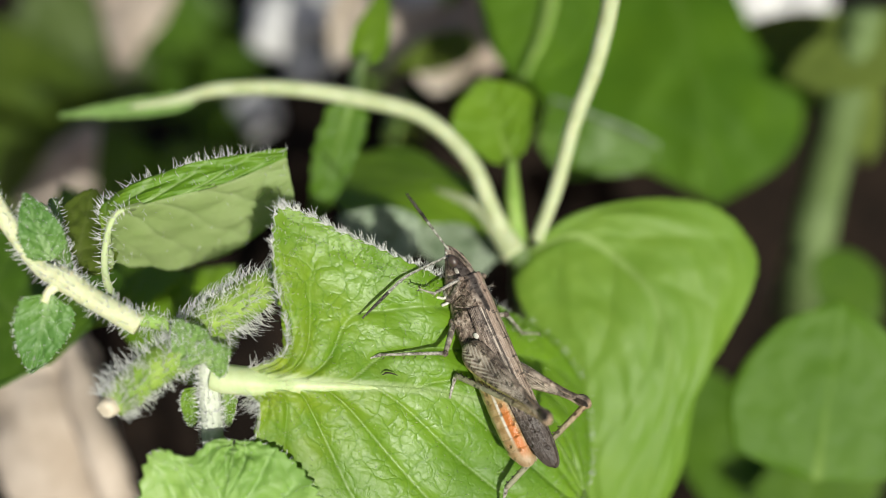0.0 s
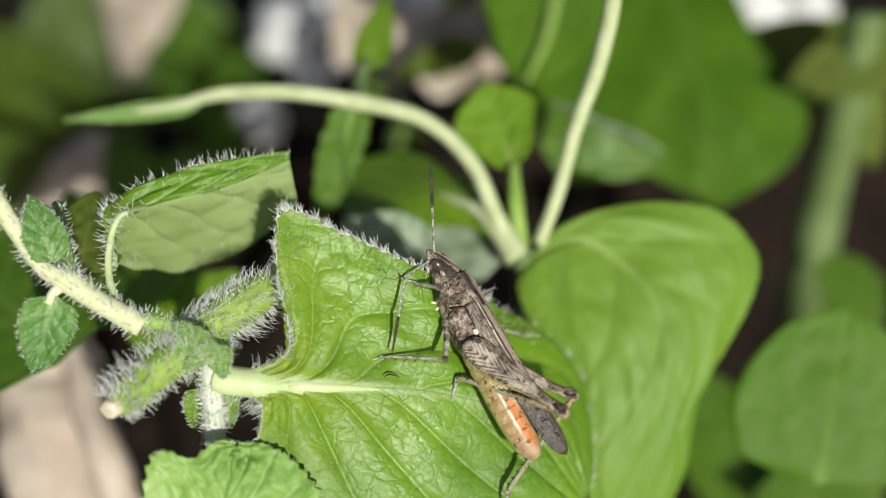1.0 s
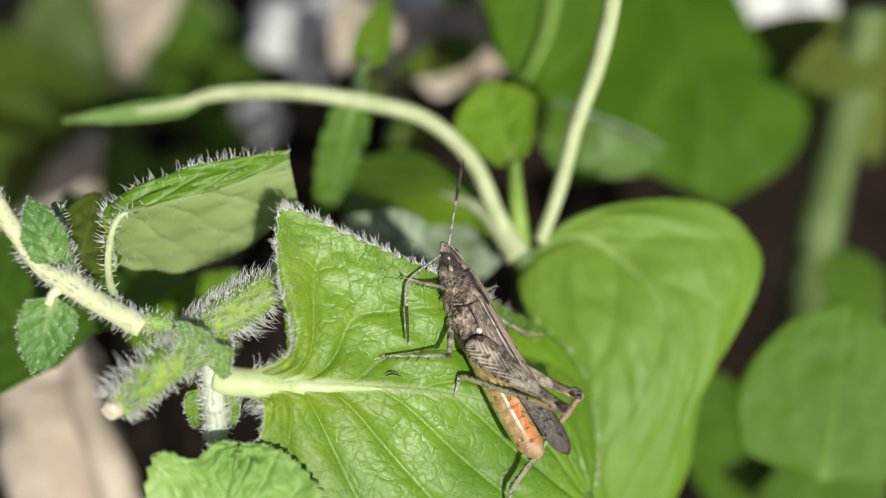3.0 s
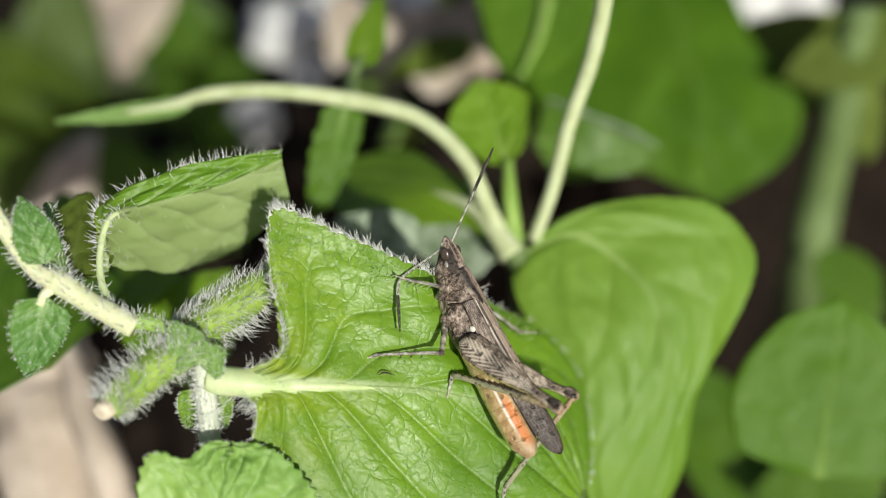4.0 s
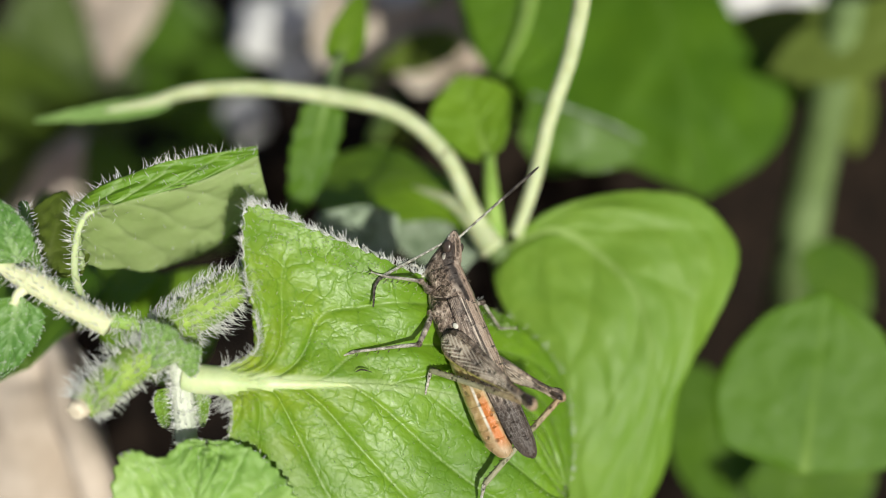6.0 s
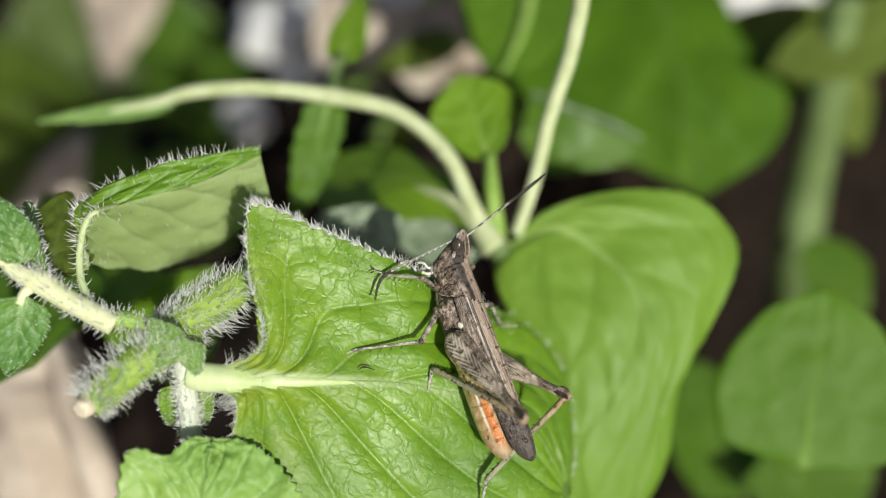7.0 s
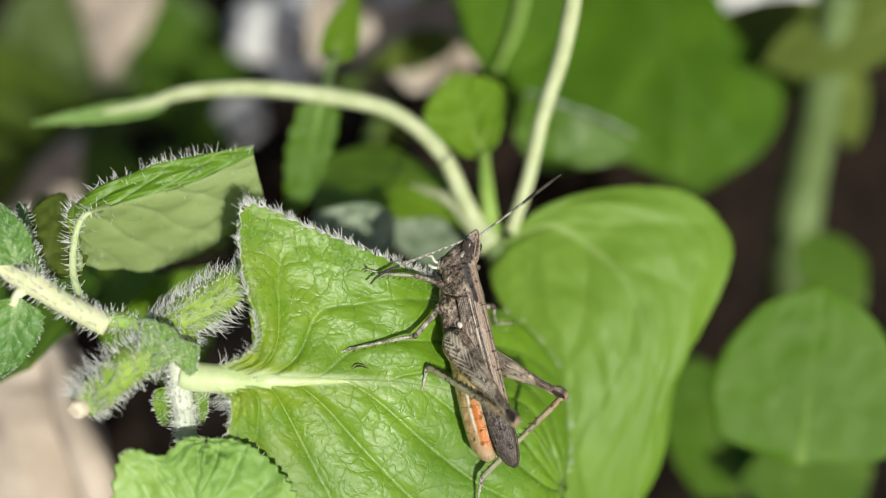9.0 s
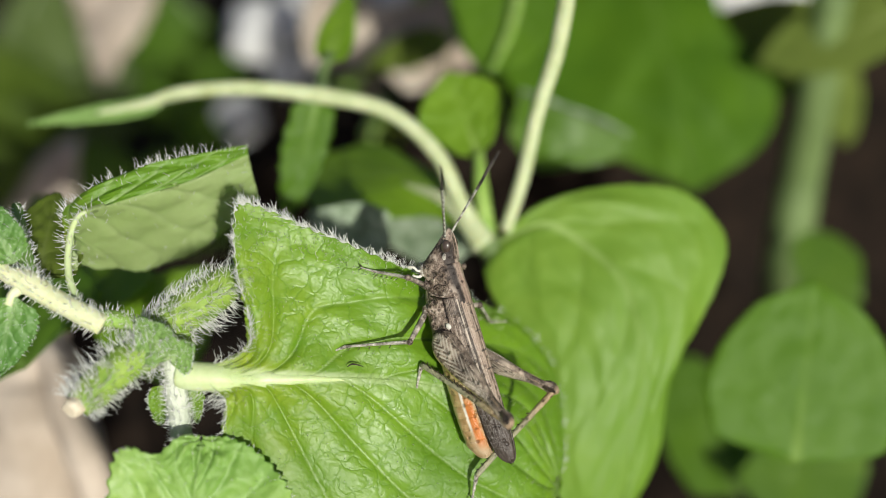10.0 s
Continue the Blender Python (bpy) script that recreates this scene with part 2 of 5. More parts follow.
def mesh_part(name, verts, faces, mat, parent=None, label="", smooth=True, thick=0.0):
    me = bpy.data.meshes.new(name)
    me.from_pydata([tuple(v) for v in verts], [], faces)
    me.materials.append(mat)
    if smooth:
        me.polygons.foreach_set("use_smooth", [True] * len(me.polygons))
    me.update()
    ob = new(name, me)
    if parent is not None:
        ob.parent = parent
    if label:
        tagged(ob, label)
    if thick:
        s = ob.modifiers.new("thickness", "SOLIDIFY")
        s.thickness, s.offset = thick * MM, -1
    return ob


def part(name, bm, mat, parent, label=""):
    """Links a bmesh as one mesh object under a thing or a part."""
    me = bpy.data.meshes.new(name)
    bm.to_mesh(me)
    bm.free()
    me.materials.append(mat)
    me.polygons.foreach_set("use_smooth", [True] * len(me.polygons))
    ob = new(name, me)
    ob.parent = parent
    return tagged(ob, label) if label else ob


def thing(name, label, category, group="", at=(0, 0, 0), kind=""):
    """An empty at the thing's base, that holds its parts."""
    ob = new(name)
    ob.empty_display_size = 0.005
    ob.location = [c * MM for c in at]
    return tagged(ob, label, category, group, kind)


def local(parent, pts):
    """World millimetres to metres in the space of the thing, or of a part that sits at its thing's base."""
    base = np.array((0.0, 0.0, 0.0))
    while parent is not None:
        base += np.array(parent.location)
        parent = parent.parent
    return np.array(pts) * MM - base


def hairs(name, parent, roots, dirs, length=1.0, width=0.02, curl=0.35, seed=1, spread=0.35, sweep=(0.0, -0.3, 0.5), label="fine white hairs", mat=None):
    """Many thin, bent, tapering hairs in one mesh. roots and dirs in world millimetres; sweep: where they bend to."""
    rng = np.random.default_rng(seed)
    sweep = np.array(sweep, float)
    sweep /= np.linalg.norm(sweep)
    verts, faces = [], []
    for r, d in zip(roots, dirs):
        d = d + rng.normal(0, spread, 3)
        d /= np.linalg.norm(d)
        side = np.cross(d, rng.normal(0, 1, 3))
        side /= np.linalg.norm(side)
        up = np.cross(side, d)
        ln = length * rng.uniform(0.45, 1.2)
        bend = (sweep * rng.uniform(0.4, 1.2) + side * rng.uniform(-0.6, 0.6)) * ln * curl
        k = len(verts)
        for f in (0.0, 0.3, 0.55, 0.8):
            c = r + d * ln * (f - 0.3 * curl * f ** 3) + bend * f * f
            w = 2.3 * width * (1 - 0.7 * f)
            for q in range(3):
                ang = q * 2.094
                verts.append(c + w * (side * math.cos(ang) + up * math.sin(ang)))
        verts.append(r + d * ln * (1 - 0.3 * curl) + bend)
        for i in range(3):
            for q in range(3):
                b = (q + 1) % 3
                faces.append((k + 3 * i + q, k + 3 * i + b, k + 3 * i + 3 + b, k + 3 * i + 3 + q))
        for q in range(3):
            faces.append((k + 9 + q, k + 9 + (q + 1) % 3, k + 12))
    ob = mesh_part(name, local(parent, verts), faces, mat or HAIR, parent, label)
    return tagged(ob, kind="stuff")


def leaf(name, parent, mid, left, right, mat, label="", n=70, m=24, veins=6, groove=0.35, pucker=0.12, teeth=(0, 0.0),
         arch=0.0, thick=0.25, seed=0, under=None, slant=0.42, vein_width=0.10, rib_mm=0.35, show=1.0, pale_base=0.0, quilt=0.0):
    """A leaf blade between a midrib and two margins (world millimetres): sunken side veins, puckered
    fields between them, a toothed margin and a slight arch. Returns the part and its grid."""
    M, L, R = spline(mid, n), spline(left, n), spline(right, n)
    rng = random.Random(seed)
    ph = rng.uniform(0, 50)
    P = np.zeros((n, 2 * m + 1, 3))
    vein = np.zeros((n, 2 * m + 1))
    run, out, along = (np.zeros((n, 2 * m + 1)) for _ in range(3))
    for i in range(n):
        s = i / (n - 1)
        for j in range(2 * m + 1):
            v = (j - m) / m
            edge = (L if v < 0 else R)[i]
            tooth = 1 + teeth[1] * (abs(((s * teeth[0] + 0.21 * (v < 0)) % 1.0) - 0.5) * 2 - 0.5) * (abs(v) ** 6) if teeth[0] else 1
            P[i, j] = M[i] + abs(v) * tooth * (edge - M[i])
    gi = np.gradient(P, axis=0)
    gj = np.gradient(P, axis=1)
    N = np.cross(gj, gi)
    N /= np.maximum(np.linalg.norm(N, axis=2, keepdims=True), 1e-9)
    for i in range(n):
        s = i / (n - 1)
        for j in range(2 * m + 1):
            v = (j - m) / m
            a = abs(v)
            q = (s - slant * a * (1 - 0.35 * a) + 0.02 * noise.noise((ph, a * 3, (v < 0) * 7.0))) * veins + 0.5 * (v < 0) + 0.7
            d = abs((q % 1.0) - 0.5) * 2
            along[i, j] = s
            run[i, j], out[i, j] = q + 40 * (v < 0), a * np.linalg.norm((L if v < 0 else R)[i] - M[i])
            side = max(0.0, 1 - (1 - d) / (vein_width * 2.2)) * (1 - 0.75 * a) if s - slant * a > -0.13 else 0.0
            q2 = (s + slant * 1.6 * a) * veins * 2.3 + 3 * noise.noise((ph + 5, s * 9, a * 4 + (v < 0) * 9))
            cross = max(0.0, 1 - (1 - abs((q2 % 1.0) - 0.5) * 2) / 0.22) * 0.35 * min(1, a * 4)
            rib = max(0.0, 1 - a * np.linalg.norm((L if v < 0 else R)[i] - M[i]) / (rib_mm * (1 - s) ** 1.4 + 0.07))
            vein[i, j] = max(min(1.0, rib * 2.2) * max(0.25, 1 - 1.5 * s), 0.45 * side * show, 0.18 * cross * show, 1 - s / pale_base if pale_base else 0.0)
            wav = noise.noise((ph + s * 7, v * 4, 3.1)) * pucker * 1.6 + noise.noise((ph + s * 17, v * 9, 1.7)) * pucker * 0.6
            h = -groove * max(side, rib * 0.3, 0.4 * cross) + wav + arch * (1 - (2 * a - 1) ** 2) - quilt * d ** 3 * min(1, 5 * a) * (1 - 0.6 * a)
            P[i, j] += N[i, j] * h
    idx = lambda i, j: i * (2 * m + 1) + j
    faces = [(idx(i, j), idx(i, j + 1), idx(i + 1, j + 1), idx(i + 1, j)) for i in range(n - 1) for j in range(2 * m)]
    ob = mesh_part(name, local(parent, P.reshape(-1, 3)), faces, mat, parent, label, thick=thick)
    if under:
        ob.data.materials.append(under)
        ob.data.polygons.foreach_set("material_index", [int(j >= m - 1) for i in range(n - 1) for j in range(2 * m)])
    for key, data in (("vein", vein), ("run", run), ("out", out), ("along", along)):
        att = ob.data.attributes.new(key, "FLOAT", "POINT")
        att.data.foreach_set("value", data.reshape(-1))
    return ob, P, N


def ovate(name, parent, base, tip, width, face, mat, label="", droop=0.0, fat=0.38, fold=0.0, teeth=(0, 0), seed=0, blunt=0.75, **kw):
    """An egg-shaped leaf from its base to its tip, width millimetres across, turned to face that way."""
    base, tip, face = np.array(base, float), np.array(tip, float), np.array(face, float)
    axis = tip - base
    ln = np.linalg.norm(axis)
    side = np.cross(axis / ln, face)
    side /= np.linalg.norm(side)
    face = np.cross(side, axis / ln)
    mid, le, ri = [], [], []
    for i in range(9):
        s = i / 8
        w = width / 2 * (math.sin(math.pi * min(1, s) ** (fat * 1.55)) ** blunt if 0 < s < 1 else 0.0)
        back = -0.10 * ln * max(0, 1 - s * 5) * (1 if s > 0 else 0)
        c = base + axis * s - face * droop * s * s + face * 0.12 * droop * math.sin(math.pi * s)
        mid.append(c)
        le.append(c + side * -w + face * fold * w + axis / ln * back)
        ri.append(c + side * w + face * fold * w + axis / ln * back)
    return leaf(name, parent, mid, le, ri, mat, label, teeth=teeth, seed=seed, **kw)


def tube(name, parent, pts, radii, mat, label="", n=40, sides=14, knob=0.04, seed=0):
    """A round, slightly uneven stem through the points, with radii (millimetres) along it. Returns the part, its centres and radii."""
    C = spline(pts, n)
    rad = np.interp(np.linspace(0, 1, n), np.linspace(0, 1, len(radii)), radii)
    verts, faces, rings = [], [], []
    ref = np.array((0.3, 0.2, 0.9))
    for i in range(n):
        t = C[min(i + 1, n - 1)] - C[max(i - 1, 0)]
        t /= np.linalg.norm(t)
        a = np.cross(t, ref)
        a /= np.linalg.norm(a)
        b = np.cross(t, a)
        for k in range(sides):
            w = k / sides * 2 * math.pi
            r = rad[i] * (1 + knob * noise.noise((seed + i * 0.25, math.cos(w) * 1.5, math.sin(w) * 1.5)))
            verts.append(C[i] + r * (a * math.cos(w) + b * math.sin(w)))
    for i in range(n - 1):
        for k in range(sides):
            q = (k + 1) % sides
            faces.append((i * sides + k, i * sides + q, i * sides + sides + q, i * sides + sides + k))
    faces.append(tuple(range(sides))[::-1])
    faces.append(tuple((n - 1) * sides + k for k in range(sides)))
    ob = mesh_part(name, local(parent, verts), faces, mat, parent, label)
    return ob, np.array(verts).reshape(n, sides, 3), C


def tube_hairs(name, parent, ring, C, count, length, seed=1, **kw):
    rng = np.random.default_rng(seed)
    roots, dirs = [], []
    n, sides = ring.shape[:2]
    for _ in range(count):
        i, k, f = rng.integers(0, n - 1), rng.integers(0, sides), rng.random()
        r = ring[i, k] * (1 - f) + ring[i + 1, k] * f
        c = C[i] * (1 - f) + C[i + 1] * f
        roots.append(r)
        dirs.append((r - c) / np.linalg.norm(r - c))
    return hairs(name, parent, roots, dirs, length, seed=seed, **kw)


def leaf_hairs(name, parent, P, N, edge, face, length=0.8, seed=1, flip=1, span=(0, 1), sides=(0, -1), columns=(0.0, 1.0), **kw):
    """Hairs along the margins of a leaf (edge of them) and over its upper face (face of them)."""
    rng = np.random.default_rng(seed)
    n, w = P.shape[:2]
    roots, dirs = [], []
    lo, hi = int(span[0] * (n - 2)), int(span[1] * (n - 2)) + 1
    for q in range(edge + face):
        i = rng.integers(lo, hi)
        f = rng.random()
        if q < edge:
            j = 0 if rng.choice(sides) == 0 else w - 1
            out = P[i, j] - P[i, j + (1 if j == 0 else -1) * 2]
            out = out / max(np.linalg.norm(out), 1e-6)
            d = out + flip * N[i, j] * 0.7
        else:
            j = rng.integers(1 + int(columns[0] * (w - 2)), 1 + int(columns[1] * (w - 2)))
            d = flip * N[i, j] * 1.0
        roots.append(P[i, j] * (1 - f) + P[i + 1, j] * f)
        dirs.append(d / np.linalg.norm(d))
    return hairs(name, parent, roots, dirs, length, seed=seed, **kw)



# olive green darkened in colour for leaves that stand in shade
OLIVE = leaf_material("shade_toned_leaf", (0.045, 0.085, 0.005), (0.08, 0.13, 0.009), (0.18, 0.25, 0.05), 0.22, 0.55, 0.3)
ROUND = leaf_material("round_leaf", (0.072, 0.175, 0.004), (0.098, 0.215, 0.006), (0.24, 0.38, 0.07), 0.22, 0.55, 0.2)
GREYGREEN = leaf_material("olive_leaf", (0.085, 0.125, 0.014), (0.145, 0.20, 0.03), (0.25, 0.31, 0.09), 0.25, 0.7, 0.2)
KNEEDARK = mottled("dark_scar", (0.02, 0.015, 0.01), (0.06, 0.05, 0.03), 900.0, 0.8)


UPV = (0.0, -0.643, 0.766)
SKYWARD = (0.1, -0.25, 0.95)


# ---- ground ----
def build_ground():
    """One sheet of soil: crumbly under the plants, banked up behind them, level out to the horizon."""
    def rise(v):
        v = min(1.0, max(0.0, v))
        return v * v * (3 - 2 * v)
    rng = np.linspace(-1, 1, 161)
    axis = np.sign(rng) * (np.abs(rng) * 0.12 + np.abs(rng) ** 9 * 60.0)
    verts, faces = [], []
    for y in axis:
        for x in axis:
            near = max(0.0, 1 - math.hypot(x, y) / 2.0)
            z = (noise.noise((x * 40, y * 40, 0.3)) * 0.006 + noise.noise((x * 170, y * 170, 2.3)) * 0.0025) * near - 0.004
            wy = y + 0.12
            bank = rise((x + 0.044) / 0.012) * rise((wy - (0.116 if x < 0.014 else 0.140)) / 0.020) * rise((0.34 - math.hypot(x, wy)) / 0.12)
            verts.append((x, wy, z + 0.049 * bank))
    n = len(axis)
    for i in range(n - 1):
        for j in range(n - 1):
            faces.append((i * n + j, i * n + j + 1, i * n + n + j + 1, i * n + n + j))
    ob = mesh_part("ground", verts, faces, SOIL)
    tagged(ob, "crumbly garden soil under the plants, darkened for their shade", "ground", kind="structure")


build_ground()


def pebble(name, at, size, mat, label, category, seed, group=""):
    """A rounded, uneven stone lying on the soil."""
    bm = bmesh.new()
    bmesh.ops.create_icosphere(bm, subdivisions=4, radius=1.0)
    for v in bm.verts:
        d = 1 + 0.28 * noise.noise(v.co * 1.3 + Vector((seed, 0, 0))) + 0.06 * noise.noise(v.co * 5)
        v.co = Vector((v.co.x * size[0], v.co.y * size[1], v.co.z * size[2])) * d * MM
    me = bpy.data.meshes.new(name)
    bm.to_mesh(me)
    bm.free()
    me.materials.append(mat)
    me.polygons.foreach_set("use_smooth", [True] * len(me.polygons))
    ob = new(name, me)
    ob.location = [c * MM for c in at]
    ob.rotation_euler = (0.0, 0.0, seed * 1.7)
    return tagged(ob, label, category, group)


def stones():
    """Pale stones on the soil behind the plants."""
    g = "pale stones on the soil"
    for k, (at, s) in enumerate((((-30.04, 157.56, 58.18), 7.5), ((-22.54, 159.59, 59.86), 7), ((-35.25, 144.8, 47.33), 5.5), ((-19.31, 164.46, 64.0), 7), ((-4.37, 161.04, 60.98), 7.5), ((-25.27, 151.46, 52.95), 4.5), ((58.15, 161.97, 61.38), 7), ((67.76, 161.31, 60.76), 6), ((9.5, 157.13, 57.56), 5))):
        pebble("stone", at, (s, s * 0.85, s * 0.62), STONE, "pale grey garden stone lying on dark soil", "stone", k + 1, g)


stones()


def dead_things():
    """Dry, pale stalks and a dead leaf on the soil, and an added clump that stands in for litter."""
    a = thing("dry_stalk", "broad pale dry stalk leaning among the plants", "dry stalk", at=(-76.97, 71.03, -13.65))
    tube("stalk", a, [(-51.58, 77.07, 74.96), (-48.96, 68.35, 72.87), ((-45.85, 58.83, 64.88)), (-50.47, 60.59, 35.03)], (5.8, 6.2, 6.8, 8.0), STRAW, n=40, sides=20, knob=0.25, seed=3)
    tube("husk", a, [(-44.53, 70.28, 79.71), (-41, 62.03, 78.01), (-37.44, 55.09, 72.19), (-40.38, 57.48, 48.08)], (1.2, 2.0, 2.2, 1.6), STRAW, "peeling dry husk", n=30, sides=12, knob=0.35, seed=4)
    b = thing("dry_stalk", "thin pale dry stalk lying behind the leaves", "dry stalk", at=(-79.05, 157.24, 19.53))
    tube("stalk", b, [(-63.15, 141.07, 45.12), (-69.53, 136.18, 41.02), (-76.97, 129.67, 35.56)], (4.2, 5.4, 4.6), STRAW, n=24, knob=0.2, seed=5)
    c = thing("dead_leaf", "folded dry pinkish dead leaf hanging in the bed", "dead leaf", at=(-66.14, 171.78, 44.79))
    leaf("blade", c, [(-56.77, 166.32, 66.31), (-56.12, 155.71, 62.63), (-58.3, 143.69, 57.76)], [(-68.79, 168.91, 63.27), (-64.87, 160.63, 58.92), (-58.71, 143.69, 57.76)],
         [(-46.77, 160.38, 69.16), (-49.86, 154.07, 63.86), (-58.1, 143.69, 57.76)], STRAW, n=30, m=8, groove=0.8, pucker=0.8, thick=0.5)

    # added clump: beige litter raised on a stalk to catch sun and brighten the back
    d = thing("litter_stand_in", "added clump of dry beige leaves standing in for pale litter on the soil bank", "dead plant", at=(-9.04, 142.01, 51.35))
    tube("stalk", d, [(-9.04, 142.01, 51.35), (-9.14, 139.81, 59.99), (-10.81, 138.91, 65.81), (-12.1, 140.25, 69.59)], (1.1, 0.9, 0.7, 0.5), LITTER, n=24, knob=0.2, seed=6)
    for k, (base, tip, w) in enumerate((((-11.39, 122.97, 77.19), (-15.87, 135.55, 82.69), 10), ((-9.22, 123.62, 77.73), (-8.06, 134.87, 82.06), 9), ((-8.35, 116.41, 82.08), (-1.34, 126.07, 86.34), 9), ((-4.3, 117.33, 80.21), (5.83, 122.87, 80.94), 8))):
        ovate("dry_leaf", d, base, tip, w, UPV, LITTER, n=30, m=12, seed=150 + k, groove=0.4, pucker=0.9, fold=0.25, thick=0.3)


dead_things()

# ---- the hairy plant that carries the insect ----
def hairy_plant():
    plant = thing("hairy_plant", "hairy green plant with cut stem and toothed leaves, rooted in soil", "plant", at=(-41.89, 52.3, -29.36))

    # the broad leaf on which the insect sits
    big, P, N = leaf("leaf", plant,
        [(-16.43, 42.63, 113.82), (-11.83, 41.93, 114.21), (-7.06, 42.54, 113.09), (-1.06, 43.32, 111.13), (4.83, 43.67, 108.03), (8.87, 43.2, 104.7), (12.22, 40.41, 98.62)],
        [(-16.43, 42.96, 114.09), (-12.96, 43.2, 115.34), (-11.56, 43.97, 116.38), (-11.9, 45.99, 117.68), (-12.67, 48.61, 119.49), (-12.36, 52.87, 121.75), (-7.14, 51.8, 119.82), (-1.94, 50.76, 117.38), (4.37, 52.31, 110.79), (9.93, 54.08, 103.06), (13.02, 51.11, 99.2), (13.01, 45.03, 98.61), (12.27, 40.41, 98.62)],
        [(-16.43, 42.3, 113.54), (-14.17, 41.14, 113.48), (-13.63, 39.99, 113.04), (-14.08, 37.11, 110.1), (-11.28, 33.14, 105.99), (-4.53, 30.07, 101.58), (2.05, 30.52, 99.22), (7.53, 32.78, 99.36), (10.83, 35.97, 99.44), (12.1, 40.15, 99.05)],
        QUILT, "large fresh green hairy leaf with sunken veins", n=230, m=100, veins=6.0, groove=0.16, pucker=0.20, teeth=(60, 0.03), slant=0.85, thick=0.3, seed=4, vein_width=0.03, rib_mm=1.25, show=0.7, pale_base=0.13, quilt=0.42)
    leaf_hairs("hairs", big, P, N, 120, 1500, 0.36, seed=11, width=0.012, curl=0.9, mat=BLADEHAIR)
    leaf_hairs("upper_hairs", big, P, N, 0, 500, 0.55, seed=14, width=0.016, curl=0.9, span=(0.3, 0.72), columns=(0.0, 0.12), mat=BLADEHAIR)
    leaf_hairs("base_hairs", big, P, N, 90, 0, 1.7, seed=13, width=0.013, span=(0.03, 0.16), curl=0.7)
    leaf_hairs("margin_hairs", big, P, N, 220, 0, 1.0, seed=12, width=0.017, span=(0.16, 0.42), curl=0.7)
    leaf_hairs("upper_margin_hairs", big, P, N, 420, 0, 1.0, seed=16, width=0.017, span=(0.42, 0.66), curl=0.7, sides=(0, 0))
    leaf_hairs("edge_hairs", big, P, N, 70, 0, 0.75, seed=15, width=0.016, span=(0.6, 0.98), curl=0.7, sides=(0, 0))
    tube("petiole", plant, [(-10.35, 42.79, 112.78), (-11.52, 42.36, 113.53), (-13.02, 42.43, 113.58), (-14.71, 42.5, 113.78), (-16.61, 42.58, 114.04), (-17.4, 42.7, 114.1)], (0.5, 0.75, 0.98, 1.15, 1.12, 1.0), PETIOLE, n=30, seed=1)
    tube("midrib", big, [(-2.38, 43.29, 111.34), (-4.55, 43.03, 112), (-7.09, 42.64, 112.85), (-9.61, 42.37, 113.4), (-11.5, 42.28, 113.65), (-13.72, 42.68, 113.34)], (0.05, 0.17, 0.30, 0.50, 0.74, 0.9), PETIOLE, "pale raised midrib", n=40, seed=1)

    tube("chewed_scar", plant, [(-4.69, 43.49, 113.11), (-4.34, 43.6, 113.26), (-3.91, 43.59, 113.19), (-3.48, 43.52, 113)], (0.03, 0.07, 0.06, 0.02), KNEEDARK, "small dark chewed scar on the leaf", n=12, sides=8)

    # main stem from its upper end down past the node
    a, ring, C = tube("stem", plant, [(-35.41, 54.48, 124.6), (-33.26, 51.96, 122.56), (-31.74, 50.21, 121.19), (-30.14, 48.6, 119.93), (-28.42, 47.89, 119.45), (-26.57, 46.89, 118.72), (-24.43, 45.9, 117.99), (-22.71, 45.13, 117.32)], (0.75, 0.7, 0.66, 0.62, 0.95, 0.82, 0.84, 0.80), CREAM, n=60, seed=2)
    tube_hairs("hairs", a, ring, C, 480, 0.8, seed=21, width=0.015, curl=0.6)
    a, ring, C = tube("stub", plant, [(-23.56, 45.94, 117.23), (-22.34, 45.99, 117.0), (-21.12, 45.81, 116.58), (-19.63, 45.07, 115.93)], (0.62, 0.66, 0.62, 0.55), GREENSTEM, "greenish stub of the stem", n=16, seed=6)
    tube_hairs("hairs", a, ring, C, 160, 0.8, seed=26, width=0.018, curl=0.7)
    a, ring, C = tube("leaf_base", plant, [(-28.3, 48.46, 119.15), (-28.92, 50.01, 119.42), (-29.87, 52.24, 119.49), (-31.15, 55.88, 119.32)], (0.55, 0.6, 0.65, 0.4), GREY, "downy leaf base above the node", n=24, seed=7)
    tube_hairs("hairs", a, ring, C, 260, 0.7, seed=27, width=0.016, curl=0.6)
    tube("leaf_stalk", plant, [(-28.16, 47.82, 119.39), (-28.94, 47.31, 119.23), (-29.37, 46.87, 119.11), (-29.63, 46.17, 118.78)], (0.55, 0.42, 0.36, 0.3), CREAM, n=14, seed=9)
    a, ring, C = tube("cut_stem", plant, [(-16.85, 45.65, 115.1), (-19.21, 44.35, 115.32), (-21.47, 42.66, 115.34), (-23.28, 40.78, 115.06), (-24.18, 39.61, 114.99)], (1.0, 1.4, 1.45, 1.4, 1.05), FUZZ, n=44, sides=20, seed=3)
    tube_hairs("hairs", a, ring, C, 950, 1.45, seed=22, curl=0.9, width=0.017, spread=0.25, sweep=(0.1, -0.2, 0.7))
    tube("cut_end", plant, [(-24.15, 40.01, 114.81), (-24.17, 39.48, 115.28), (-24.18, 39.04, 115.69), (-24.25, 38.79, 115.87), (-24.29, 38.69, 115.91)], (0.55, 0.72, 0.78, 0.7, 0.3), CUT, "dry tan cut end of the stem", n=12, sides=16, knob=0.3)
